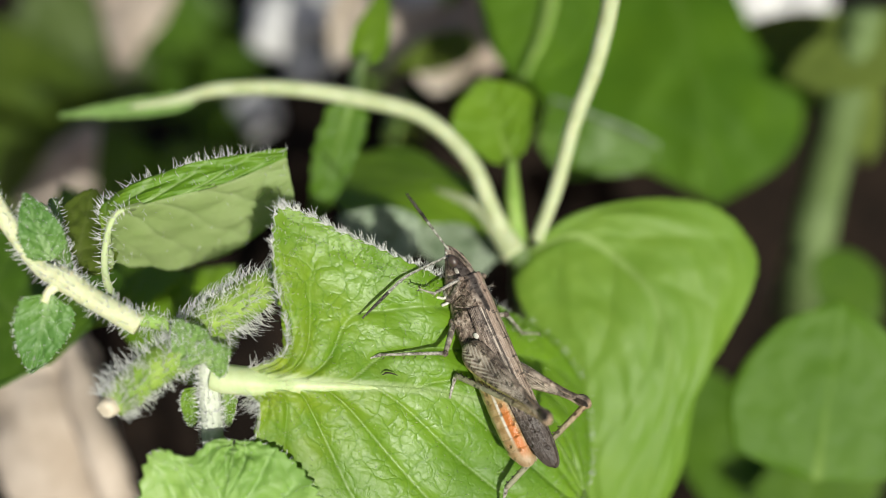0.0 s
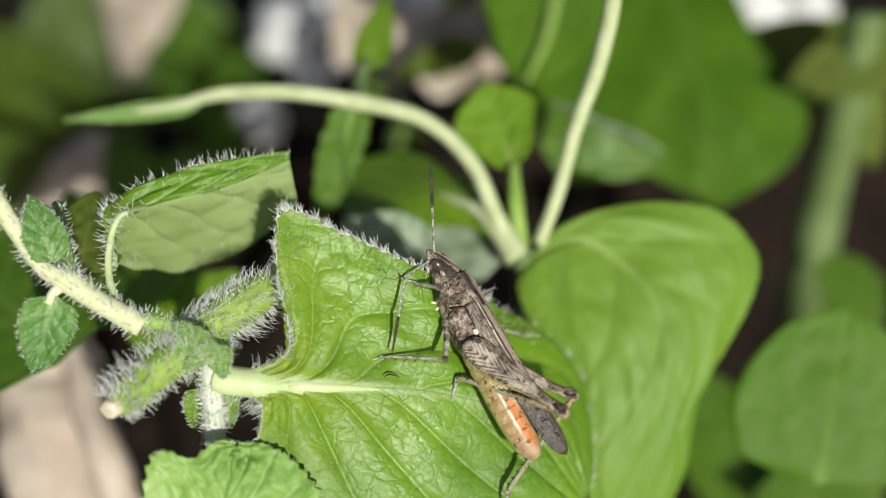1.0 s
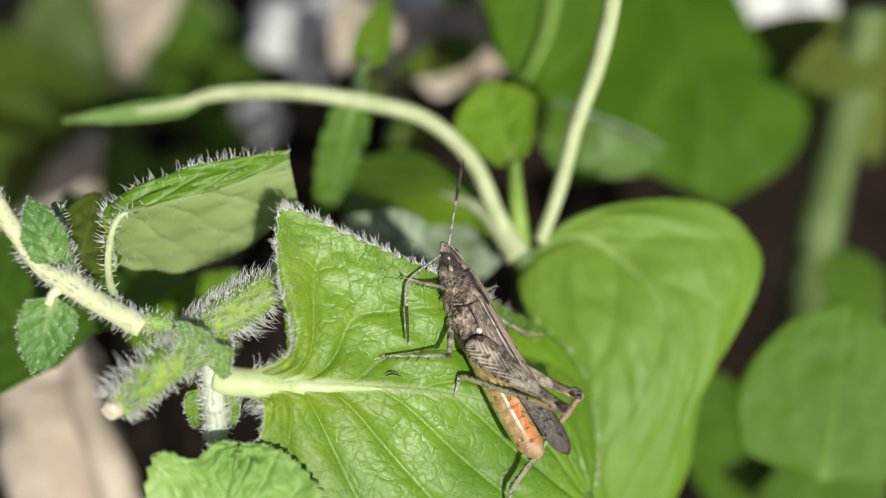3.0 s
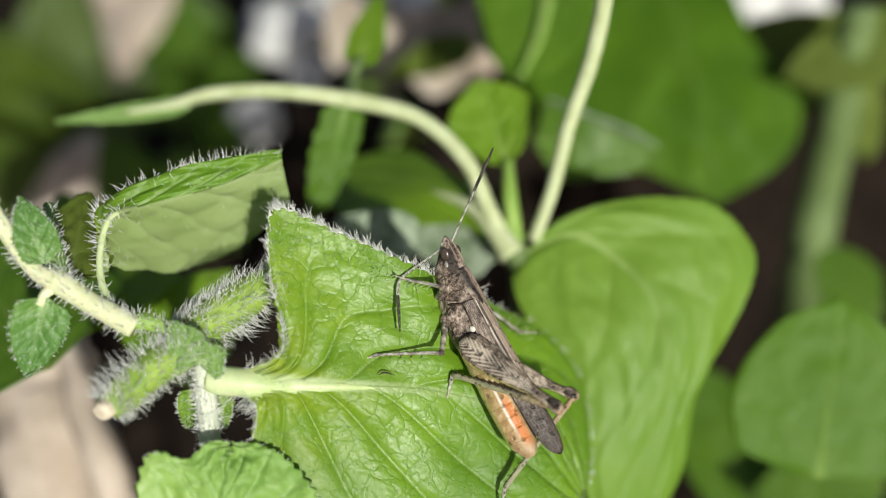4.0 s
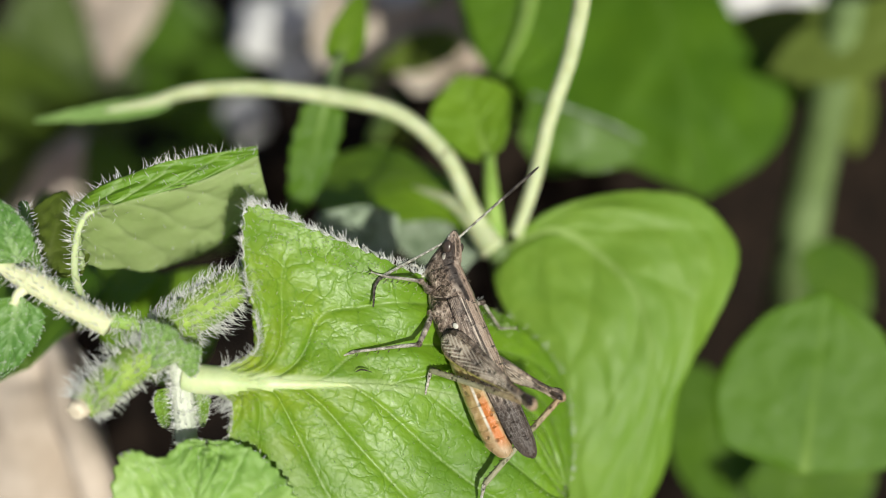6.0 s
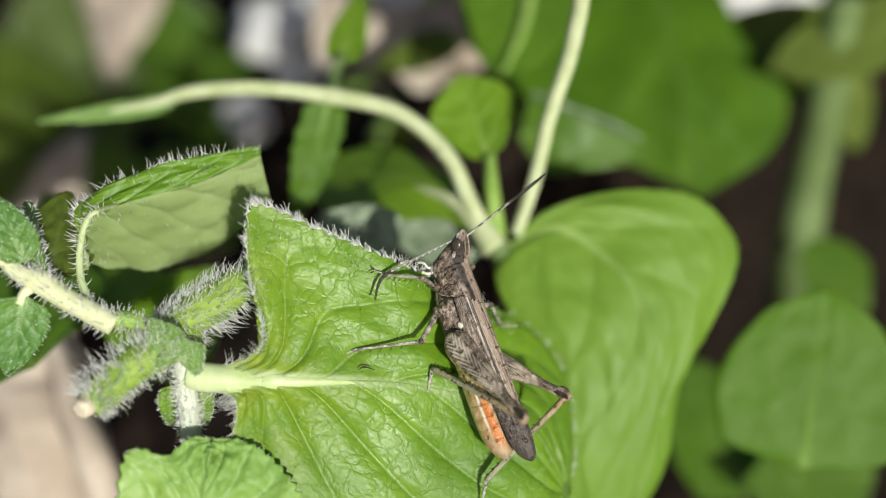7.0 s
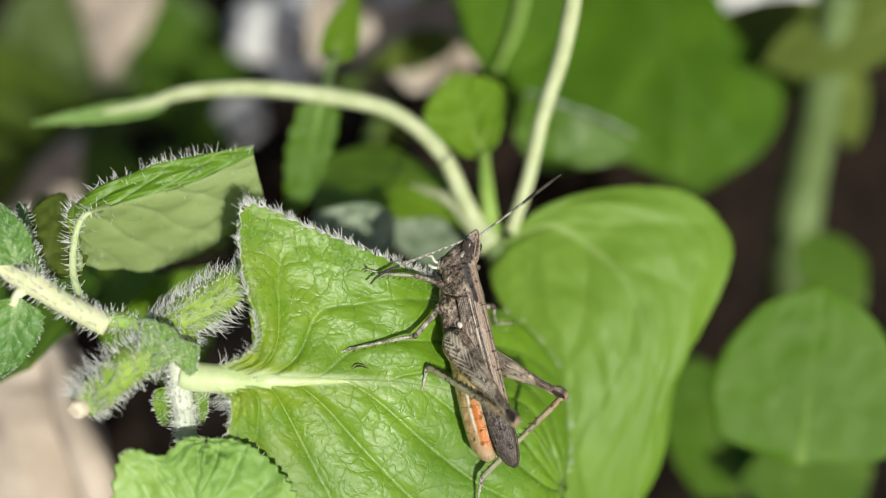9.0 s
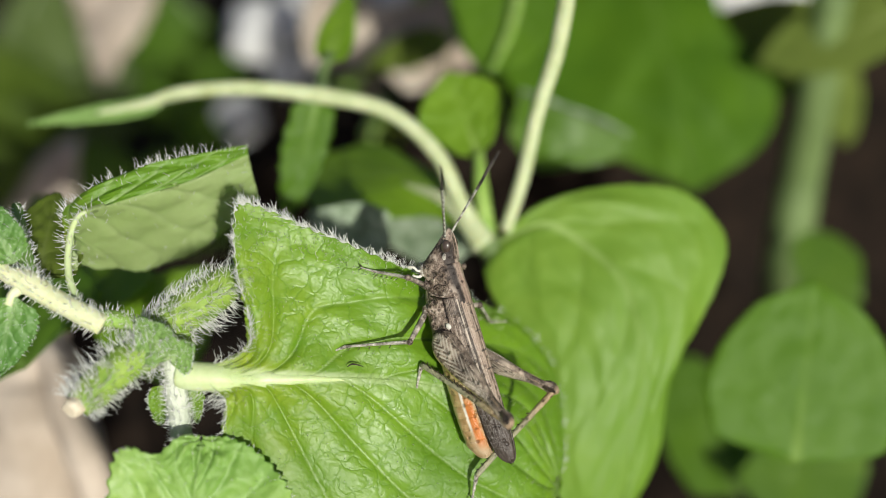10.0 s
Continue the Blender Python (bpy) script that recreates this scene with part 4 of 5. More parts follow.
def wing_pattern(nt, col):
    """Pale band along the middle, dark streaks, and a smoky net-veined tip."""
    u, v = attr(nt, "u"), attr(nt, "v")
    col = mix(nt, col, (0.50, 0.375, 0.29), math_node(nt, "MULTIPLY", window(nt, v, -0.1, 0.34, 0.03), 0.75))
    col = mix(nt, col, (0.055, 0.04, 0.032), math_node(nt, "MULTIPLY", window(nt, v, 0.35, 0.455, 0.015), 0.95))
    col = mix(nt, col, (0.045, 0.032, 0.026), math_node(nt, "MULTIPLY", window(nt, v, 0.52, 0.60, 0.015), 0.8))
    col = mix(nt, col, (0.60, 0.51, 0.42), math_node(nt, "MULTIPLY", window(nt, v, 0.45, 0.51, 0.012), 0.85))
    along = nt.nodes.new("ShaderNodeCombineXYZ")
    nt.links.new(math_node(nt, "MULTIPLY", u, 46.0), along.inputs[0])
    ticks = math_node(nt, "MULTIPLY", wave_of(nt, u, 24.0, -0.2), window(nt, v, 0.24, 0.33, 0.02))
    col = mix(nt, col, (0.60, 0.52, 0.44), math_node(nt, "MULTIPLY", math_node(nt, "MULTIPLY", ticks, window(nt, u, 0.30, 0.60, 0.03)), 0.35))
    streak = nt.nodes.new("ShaderNodeCombineXYZ")
    nt.links.new(math_node(nt, "MULTIPLY", u, 7.0), streak.inputs[0])
    nt.links.new(math_node(nt, "MULTIPLY", v, 30.0), streak.inputs[1])
    fibre = noise_tex(nt, streak.outputs[0], 1.0, 3.0, 0.6)
    col = mix(nt, col, (0.05, 0.036, 0.028), math_node(nt, "MULTIPLY", ramp(nt, fibre, ((0.52, (0, 0, 0)), (0.60, (1, 1, 1)))), 0.6))
    col = mix(nt, col, (0.60, 0.50, 0.41), math_node(nt, "MULTIPLY", ramp(nt, fibre, ((0.38, (1, 1, 1)), (0.45, (0, 0, 0)))), 0.5))
    edge = math_node(nt, "MULTIPLY", math_node(nt, "GREATER_THAN", noise_tex(nt, along.outputs[0], 0.55, 2.0), 0.60), window(nt, v, -0.1, 0.12, 0.03))
    col = mix(nt, col, (0.04, 0.03, 0.025), math_node(nt, "MULTIPLY", edge, 0.8))
    tip = window(nt, u, 0.66, 1.4, 0.05)
    col = mix(nt, col, (0.050, 0.036, 0.029), math_node(nt, "MULTIPLY", tip, 0.92))
    vec = nt.nodes.new("ShaderNodeCombineXYZ")
    nt.links.new(math_node(nt, "MULTIPLY", u, 30.0), vec.inputs[0])
    nt.links.new(math_node(nt, "MULTIPLY", v, 9.0), vec.inputs[1])
    cell = node(nt, "ShaderNodeTexVoronoi", Scale=1.0, Randomness=0.55)
    cell.feature = "DISTANCE_TO_EDGE"
    nt.links.new(vec.outputs[0], cell.inputs["Vector"])
    net = ramp(nt, cell.outputs["Distance"], ((0.03, (1, 1, 1)), (0.09, (0, 0, 0))))
    col = mix(nt, col, (0.30, 0.27, 0.25), math_node(nt, "MULTIPLY", math_node(nt, "MULTIPLY", net, window(nt, u, 0.62, 0.90, 0.06)), 0.4))
    return col


def femur_pattern(nt, col):
    """Fishbone ridges on the flat outer face, spots along the upper edge, a yellow lower edge, a tan end."""
    u, v = attr(nt, "u"), attr(nt, "v")
    off = math_node(nt, "ABSOLUTE", math_node(nt, "SUBTRACT", v, 0.5))
    bone = wave_of(nt, math_node(nt, "ADD", u, math_node(nt, "MULTIPLY", off, 0.35)), 22.0, 0.25)
    col = mix(nt, col, (0.68, 0.61, 0.51), math_node(nt, "MULTIPLY", math_node(nt, "MULTIPLY", bone, window(nt, u, 0.03, 0.60, 0.05)), math_node(nt, "MULTIPLY", window(nt, v, 0.22, 0.78, 0.03), 0.8)))
    col = mix(nt, col, (0.045, 0.035, 0.03), math_node(nt, "MULTIPLY", math_node(nt, "MULTIPLY", wave_of(nt, u, 13.0, 0.3), window(nt, v, 0.80, 0.90, 0.02)), 0.85))
    col = mix(nt, col, (0.045, 0.035, 0.03), math_node(nt, "MULTIPLY", math_node(nt, "MULTIPLY", wave_of(nt, u, 9.0, 0.45), window(nt, v, 0.42, 0.60, 0.04)), 0.45))
    up = window(nt, v, 0.30, 1.2, 0.15)
    for lo, hi in ((0.30, 0.44), (0.56, 0.66), (0.80, 0.86)):
        col = mix(nt, col, (0.05, 0.037, 0.03), math_node(nt, "MULTIPLY", math_node(nt, "MULTIPLY", window(nt, u, lo, hi, 0.03), up), 0.5))
    col = mix(nt, col, (0.46, 0.40, 0.10), math_node(nt, "MULTIPLY", math_node(nt, "MULTIPLY", window(nt, v, -0.2, 0.09, 0.03), window(nt, u, -0.1, 0.7, 0.1)), 0.85))
    col = mix(nt, col, (0.44, 0.31, 0.19), math_node(nt, "MULTIPLY", window(nt, u, 0.86, 1.2, 0.05), 0.7))
    return col


def abdomen_pattern(nt, col):
    """Yellow below and in front, orange towards the end, dark on the back, with a glossy pale streak between."""
    pos = nt.nodes.new("ShaderNodeTexCoord").outputs["Object"]
    sep = nt.nodes.new("ShaderNodeSeparateXYZ")
    nt.links.new(pos, sep.inputs[0])
    x = math_node(nt, "MULTIPLY", sep.outputs[0], 1000.0)
    z = math_node(nt, "MULTIPLY", sep.outputs[2], 1000.0)
    base = ramp(nt, math_node(nt, "MULTIPLY", x, -0.1), ((0.15, (0.30, 0.24, 0.09)), (0.40, (0.46, 0.31, 0.12)), (0.60, (0.46, 0.26, 0.09)), (0.85, (0.42, 0.27, 0.16))))
    base = mix(nt, base, col, 0.35)
    base = mix(nt, base, (0.62, 0.17, 0.025), math_node(nt, "MULTIPLY", math_node(nt, "MULTIPLY", window(nt, z, -0.62, -0.02, 0.10), window(nt, x, -7.9, -4.0, 0.6)), 0.85))
    blot = math_node(nt, "MULTIPLY", wave_of(nt, x, 0.989, 0.2), window(nt, z, -1.5, -0.95, 0.12))
    base = mix(nt, base, (0.30, 0.15, 0.05), math_node(nt, "MULTIPLY", blot, 0.4))
    base = mix(nt, base, (0.56, 0.52, 0.16), math_node(nt, "MULTIPLY", window(nt, z, -9.0, -1.75, 0.15), 0.8))
    base = mix(nt, base, (0.86, 0.80, 0.70), math_node(nt, "MULTIPLY", math_node(nt, "MULTIPLY", window(nt, z, -0.82, -0.62, 0.07), window(nt, x, -6.6, -3.0, 0.5)), 0.95))
    base = mix(nt, base, (0.055, 0.04, 0.035), math_node(nt, "MULTIPLY", window(nt, z, 0.15, 9.0, 0.15), 0.9))
    return base


def pronotum_pattern(nt, col):
    pos = nt.nodes.new("ShaderNodeTexCoord").outputs["Object"]
    sep = nt.nodes.new("ShaderNodeSeparateXYZ")
    nt.links.new(pos, sep.inputs[0])
    y = math_node(nt, "ABSOLUTE", math_node(nt, "MULTIPLY", sep.outputs[1], 1000.0))
    z = math_node(nt, "MULTIPLY", sep.outputs[2], 1000.0)
    col = mix(nt, col, (0.030, 0.022, 0.020), math_node(nt, "MULTIPLY", math_node(nt, "MULTIPLY", window(nt, y, 0.50, 0.95, 0.12), window(nt, z, 0.85, 3.0, 0.25)), 0.95))
    col = mix(nt, col, (0.42, 0.30, 0.235), math_node(nt, "MULTIPLY", math_node(nt, "MULTIPLY", window(nt, y, -1.0, 0.44, 0.05), window(nt, z, 1.0, 3.0, 0.2)), 0.7))
    return col


def head_pattern(nt, col):
    """Pale ridged crown, and a dark band behind each eye."""
    pos = nt.nodes.new("ShaderNodeTexCoord").outputs["Object"]
    sep = nt.nodes.new("ShaderNodeSeparateXYZ")
    nt.links.new(pos, sep.inputs[0])
    x = math_node(nt, "MULTIPLY", sep.outputs[0], 1000.0)
    y = math_node(nt, "ABSOLUTE", math_node(nt, "MULTIPLY", sep.outputs[1], 1000.0))
    z = math_node(nt, "MULTIPLY", sep.outputs[2], 1000.0)
    col = mix(nt, col, (0.032, 0.022, 0.018), math_node(nt, "MULTIPLY", math_node(nt, "MULTIPLY", window(nt, y, 0.42, 1.0, 0.07), window(nt, z, 0.35, 3.0, 0.15)), math_node(nt, "MULTIPLY", window(nt, x, -2.0, 2.2, 0.1), 0.9)))
    col = mix(nt, col, (0.46, 0.35, 0.28), math_node(nt, "MULTIPLY", math_node(nt, "MULTIPLY", window(nt, y, 0.22, 0.40, 0.05), window(nt, z, 0.6, 3.0, 0.15)), 0.75))
    return col


def band_pattern(nt, col):
    """Uneven dark bands across a slender leg."""
    u = attr(nt, "u")
    for lo, hi in ((0.12, 0.22), (0.38, 0.52), (0.70, 0.80)):
        col = mix(nt, col, (0.035, 0.026, 0.02), math_node(nt, "MULTIPLY", window(nt, u, lo, hi, 0.04), 0.65))
    return col


SKULL = chitin("head_chitin", DARKB, MIDB, PALEB, stripes=head_pattern)
SLENDER = chitin("banded_chitin", (0.06, 0.045, 0.036), (0.26, 0.21, 0.165), (0.58, 0.52, 0.44), 1700.0, band_pattern)
BROWN = chitin("brown_chitin", DARKB, MIDB, PALEB)
SHIELD = chitin("shield_chitin", DARKB, MIDB, PALEB, stripes=pronotum_pattern)
WING = chitin("wing_cover", (0.075, 0.053, 0.041), (0.205, 0.153, 0.120), (0.44, 0.35, 0.285), 1600.0, wing_pattern, 0.42)
FEMUR = chitin("leg_chitin", (0.07, 0.050, 0.036), (0.245, 0.182, 0.135), (0.54, 0.445, 0.35), 2000.0, femur_pattern)
def shin_pattern(nt, col):
    """Greyish green towards the foot."""
    return mix(nt, col, (0.36, 0.37, 0.24), math_node(nt, "MULTIPLY", window(nt, attr(nt, "u"), 0.55, 1.4, 0.15), 0.75))


SHIN = chitin("shin_chitin", (0.13, 0.08, 0.04), (0.30, 0.20, 0.11), (0.46, 0.34, 0.20), 2000.0, shin_pattern)
FOOT = chitin("foot_chitin", (0.16, 0.135, 0.11), (0.40, 0.365, 0.31), (0.66, 0.63, 0.56), 3000.0)
BELLY = chitin("belly_skin", (0.40, 0.27, 0.14), (0.60, 0.46, 0.27), (0.78, 0.66, 0.46), 1500.0, abdomen_pattern, 0.28, 0.3)
KNEE = chitin("knee_chitin", (0.02, 0.015, 0.012), (0.05, 0.035, 0.028), (0.11, 0.075, 0.05), 1500.0, rough=0.35)
FEELER = chitin("dark_feeler", (0.025, 0.02, 0.017), (0.06, 0.05, 0.04), (0.13, 0.115, 0.10), 5000.0)
FEELER_BASE = chitin("speckled_feeler", (0.14, 0.13, 0.10), (0.44, 0.43, 0.36), (0.70, 0.70, 0.63), 3500.0)
EYE, ent, eb, eo = material("glossy_eye")
eb.inputs["Base Color"].default_value = (0.045, 0.030, 0.024, 1)
eb.inputs["Roughness"].default_value = 0.3
eb.inputs["Coat Weight"].default_value = 1.0
eb.inputs["Coat Roughness"].default_value = 0.13
ent.links.new(mix(ent, (0.03, 0.02, 0.016), (0.10, 0.07, 0.055), noise_tex(ent, ent.nodes.new("ShaderNodeTexCoord").outputs["Object"], 2500.0)), eb.inputs["Base Color"])
PALE = mottled("cream_spot", (0.62, 0.58, 0.48), (0.82, 0.80, 0.72), 1200.0, 0.5, 0.00004)


# ---- the insect ----
def grid_mesh(name, P, mat, parent, closed=True, label="", caps=True, thick=0.0):
    """A surface over a grid of points (metres), with u along and v round it kept for the pattern."""
    n, k = P.shape[:2]
    faces = []
    for i in range(n - 1):
        for j in range(k if closed else k - 1):
            q = (j + 1) % k
            faces.append((i * k + j, i * k + q, i * k + k + q, i * k + k + j))
    if closed and caps:
        faces.append(tuple(range(k))[::-1])
        faces.append(tuple((n - 1) * k + j for j in range(k)))
    return mesh_part(name, P.reshape(-1, 3), faces, mat, parent, label, thick=thick)


def put_uv(ob, U, V):
    for name, data in (("u", U), ("v", V)):
        a = ob.data.attributes.new(name, "FLOAT", "POINT")
        a.data.foreach_set("value", np.asarray(data, float).reshape(-1))


def loft(name, sections, mat, parent, label="", n=40, sides=28, power=2.3):
    """A body lofted along x through sections (x, y, z, half width, half height), in millimetres."""
    C = spline(sections, n)
    P = np.zeros((n, sides, 3))
    V = np.zeros((n, sides))
    for i, (x, y, z, ry, rz) in enumerate(C):
        for j in range(sides):
            w = j / sides * 2 * math.pi
            c, s = math.cos(w), math.sin(w)
            P[i, j] = (x, y + max(ry, 0.01) * math.copysign(abs(c) ** (2 / power), c), z + max(rz, 0.01) * math.copysign(abs(s) ** (2 / power), s))
            V[i, j] = 0.5 + 0.5 * math.copysign(abs(s) ** (2 / power), s)
    ob = grid_mesh(name, P * MM, mat, parent, label=label)
    put_uv(ob, np.repeat(np.linspace(0, 1, n), sides), V)
    return ob


def wing_cover(parent, side):
    """One long wing cover, folded along the back and down the flank."""
    n, k = 90, 22
    P = np.zeros((n, k, 3))
    U, V = np.zeros((n, k)), np.zeros((n, k))
    for i in range(n):
        u = i / (n - 1)
        x = 3.9 - 13.7 * u
        taper = math.sqrt(max(0.0, 1 - max(0, (u - 0.80) / 0.20) ** 2.6))
        full = 1.25 + 0.45 * math.sin(min(1, u * 2.2) * 1.57) - 0.45 * max(0, u - 0.4)
        drop = full * max(0.03, taper)
        top = 1.58 + 0.40 * u - 0.45 * full * (1 - taper)
        wide = (1.42 - 0.62 * u) * max(0.05, taper)
        for j in range(k):
            v = j / (k - 1)
            y = 0.10 + wide * math.sin(v * 1.45) ** 0.85
            z = top - drop * v ** 1.7
            ridge = 0.045 * max(0, math.cos((v * 7.0) * 2 * math.pi)) ** 3 * (1 - 0.6 * u)
            P[i, j] = (x - 0.9 * (1 - abs(2 * v - 0.9)) * (u > 0.9) * (u - 0.9), side * (y + ridge), z + ridge * 0.5 + 0.02 * side)
            U[i, j], V[i, j] = u, v
    ob = grid_mesh("wing_cover", P * MM, WING, parent, closed=False, thick=0.10 * side)
    put_uv(ob, U, V)
    return ob


def ball(name, at, size, mat, parent, label="", turn=(0, 0, 0)):
    bm = bmesh.new()
    bmesh.ops.create_uvsphere(bm, u_segments=22, v_segments=14, radius=1.0)
    rot = Euler([radians(a) for a in turn]).to_matrix()
    for v in bm.verts:
        q = Vector((v.co.x * size[0], v.co.y * size[1], v.co.z * size[2]))
        v.co = (rot @ q + Vector(at)) * MM
    return part(name, bm, mat, parent, label)


def rod(name, pts, radii, mat, parent, label="", n=24, sides=10, knob=0.0):
    """A tapering limb piece in the parent's millimetres."""
    C = spline(pts, n)
    rad = np.interp(np.linspace(0, 1, n), np.linspace(0, 1, len(radii)), radii)
    P = np.zeros((n, sides, 3))
    V = np.zeros((n, sides))
    for i in range(n):
        t = C[min(i + 1, n - 1)] - C[max(i - 1, 0)]
        t /= np.linalg.norm(t)
        a = np.cross(t, (0.05, 1.0, 0.07))
        a /= np.linalg.norm(a)
        b = np.cross(t, a)
        r = rad[i] * (1 + knob * math.sin(i * 2.1))
        for j in range(sides):
            w = j / sides * 2 * math.pi
            P[i, j] = C[i] + r * (a * math.cos(w) + b * math.sin(w))
            V[i, j] = 0.5 + 0.5 * math.sin(w)
    ob = grid_mesh(name, P * MM, mat, parent, label=label)
    put_uv(ob, np.repeat(np.linspace(0, 1, n), sides), V)
    return ob


def spines(parent, length, rows, count, size, mat):
    """Short spines along a shin."""
    for s in rows:
        for k in range(count):
            x = length * (0.30 + 0.65 * k / (count - 1))
            rod("spine", [(x, s * 0.10, -0.16), (x + 0.10, s * 0.20, -0.18 - size * 0.6), (x + 0.20, s * 0.26, -0.2 - size)], (0.05, 0.035, 0.008), mat, parent, n=5, sides=5)


LEG_PARTS = {}
LENGTH = {"fore": (2.5, 2.75), "mid": (3.1, 5.0), "hind": (8.9, 9.2)}


def leg(g, key, side):
    """Thigh, shin and foot; each bone runs along +x from its joint, +z is its upper side."""
    kind = key.split("_")[0]
    fl, tl = LENGTH[kind]
    if kind == "hind":
        femur = loft("femur", [(-0.35, 0, -0.1, 0.12, 0.25), (0.1, 0, -0.05, 0.36, 0.85), (1.0, 0, -0.05, 0.52, 1.22), (2.4, 0, -0.08, 0.50, 1.17), (4.0, 0, -0.08, 0.42, 0.93), (5.6, 0, -0.03, 0.33, 0.64), (7.0, 0, 0.0, 0.26, 0.38), (8.0, 0, 0.0, 0.28, 0.40), (8.7, 0, 0.0, 0.34, 0.52), (9.15, 0, -0.05, 0.30, 0.42), (9.4, 0, -0.1, 0.10, 0.15)],
                     FEMUR, g, n=60, sides=26, power=2.6, label="hind thigh with fishbone ridges and a yellow lower edge")
        for s in (1, -1):
            loft("knee_plate", [(7.85, s * 0.24, 0.0, 0.03, 0.05), (8.15, s * 0.29, 0.12, 0.06, 0.20), (8.5, s * 0.33, 0.18, 0.07, 0.28), (8.9, s * 0.34, 0.12, 0.06, 0.26), (9.15, s * 0.30, 0.0, 0.02, 0.08)], KNEE, femur, n=14, sides=12, label="dark crescent on the knee")
            rod("ridge", [(0.2, s * 0.34, 0.66), (1.6, s * 0.42, 0.86), (3.8, s * 0.36, 0.66), (6.0, s * 0.26, 0.36), (7.6, s * 0.2, 0.25)], (0.05, 0.08, 0.07, 0.05, 0.03), FEMUR, femur, sides=6)
        tibia = rod("tibia", [(0, 0, 0), (0.35, 0, 0.08), (tl * 0.5, 0, 0.02), (tl, 0, 0)], (0.30, 0.26, 0.22, 0.24), SHIN, g, n=34, sides=12, label="tan spiny shin")
        spines(tibia, tl, (1, -1), 11, 0.15, KNEE)
    else:
        thick = 0.26 if kind == "mid" else 0.22
        femur = rod("femur", [(0, 0, 0), (fl * 0.3, 0, 0.06), (fl * 0.7, 0, 0.05), (fl, 0, 0)], (thick * 0.8, thick, thick * 0.85, thick * 0.72), SLENDER, g, n=24, sides=14)
        ball("knee", (fl, 0, 0), (0.27, 0.25, 0.26), BROWN, femur)
        tibia = rod("tibia", [(0, 0, 0), (tl * 0.4, 0, 0.03), (tl, 0, 0)], (0.17, 0.13, 0.11), FOOT, g, n=24, sides=10)
        spines(tibia, tl, (1, -1), 5, 0.10, KNEE)
    fs = {"hind": 0.85, "mid": 0.6, "fore": 0.5}[kind]
    foot = rod("tarsus", [(0, 0, 0), (0.5 * fs, 0, 0.05), (0.95 * fs, 0, -0.02)], (0.17 * fs + 0.04, 0.2 * fs, 0.15 * fs), FOOT, g, n=12, sides=10, label="pale foot")
    rod("tarsus_segment", [(0.9 * fs, 0, 0), (1.3 * fs, 0, 0.04), (1.65 * fs, 0, 0)], (0.12 * fs, 0.16 * fs, 0.13 * fs), FOOT, foot, n=10, sides=10)
    rod("tarsus_segment", [(1.6 * fs, 0, 0), (2.0 * fs, 0, 0.05), (2.45 * fs, 0, 0)], (0.09 * fs, 0.10 * fs, 0.14 * fs), FOOT, foot, n=10, sides=10)
    for s in (1, -1):
        rod("claw", [(2.4 * fs, s * 0.05, 0), (2.65 * fs, s * 0.18, 0.02), (2.8 * fs, s * 0.22, -0.12)], (0.06, 0.05, 0.012), KNEE, foot, n=7, sides=6)
    LEG_PARTS[key] = (femur, tibia, foot)


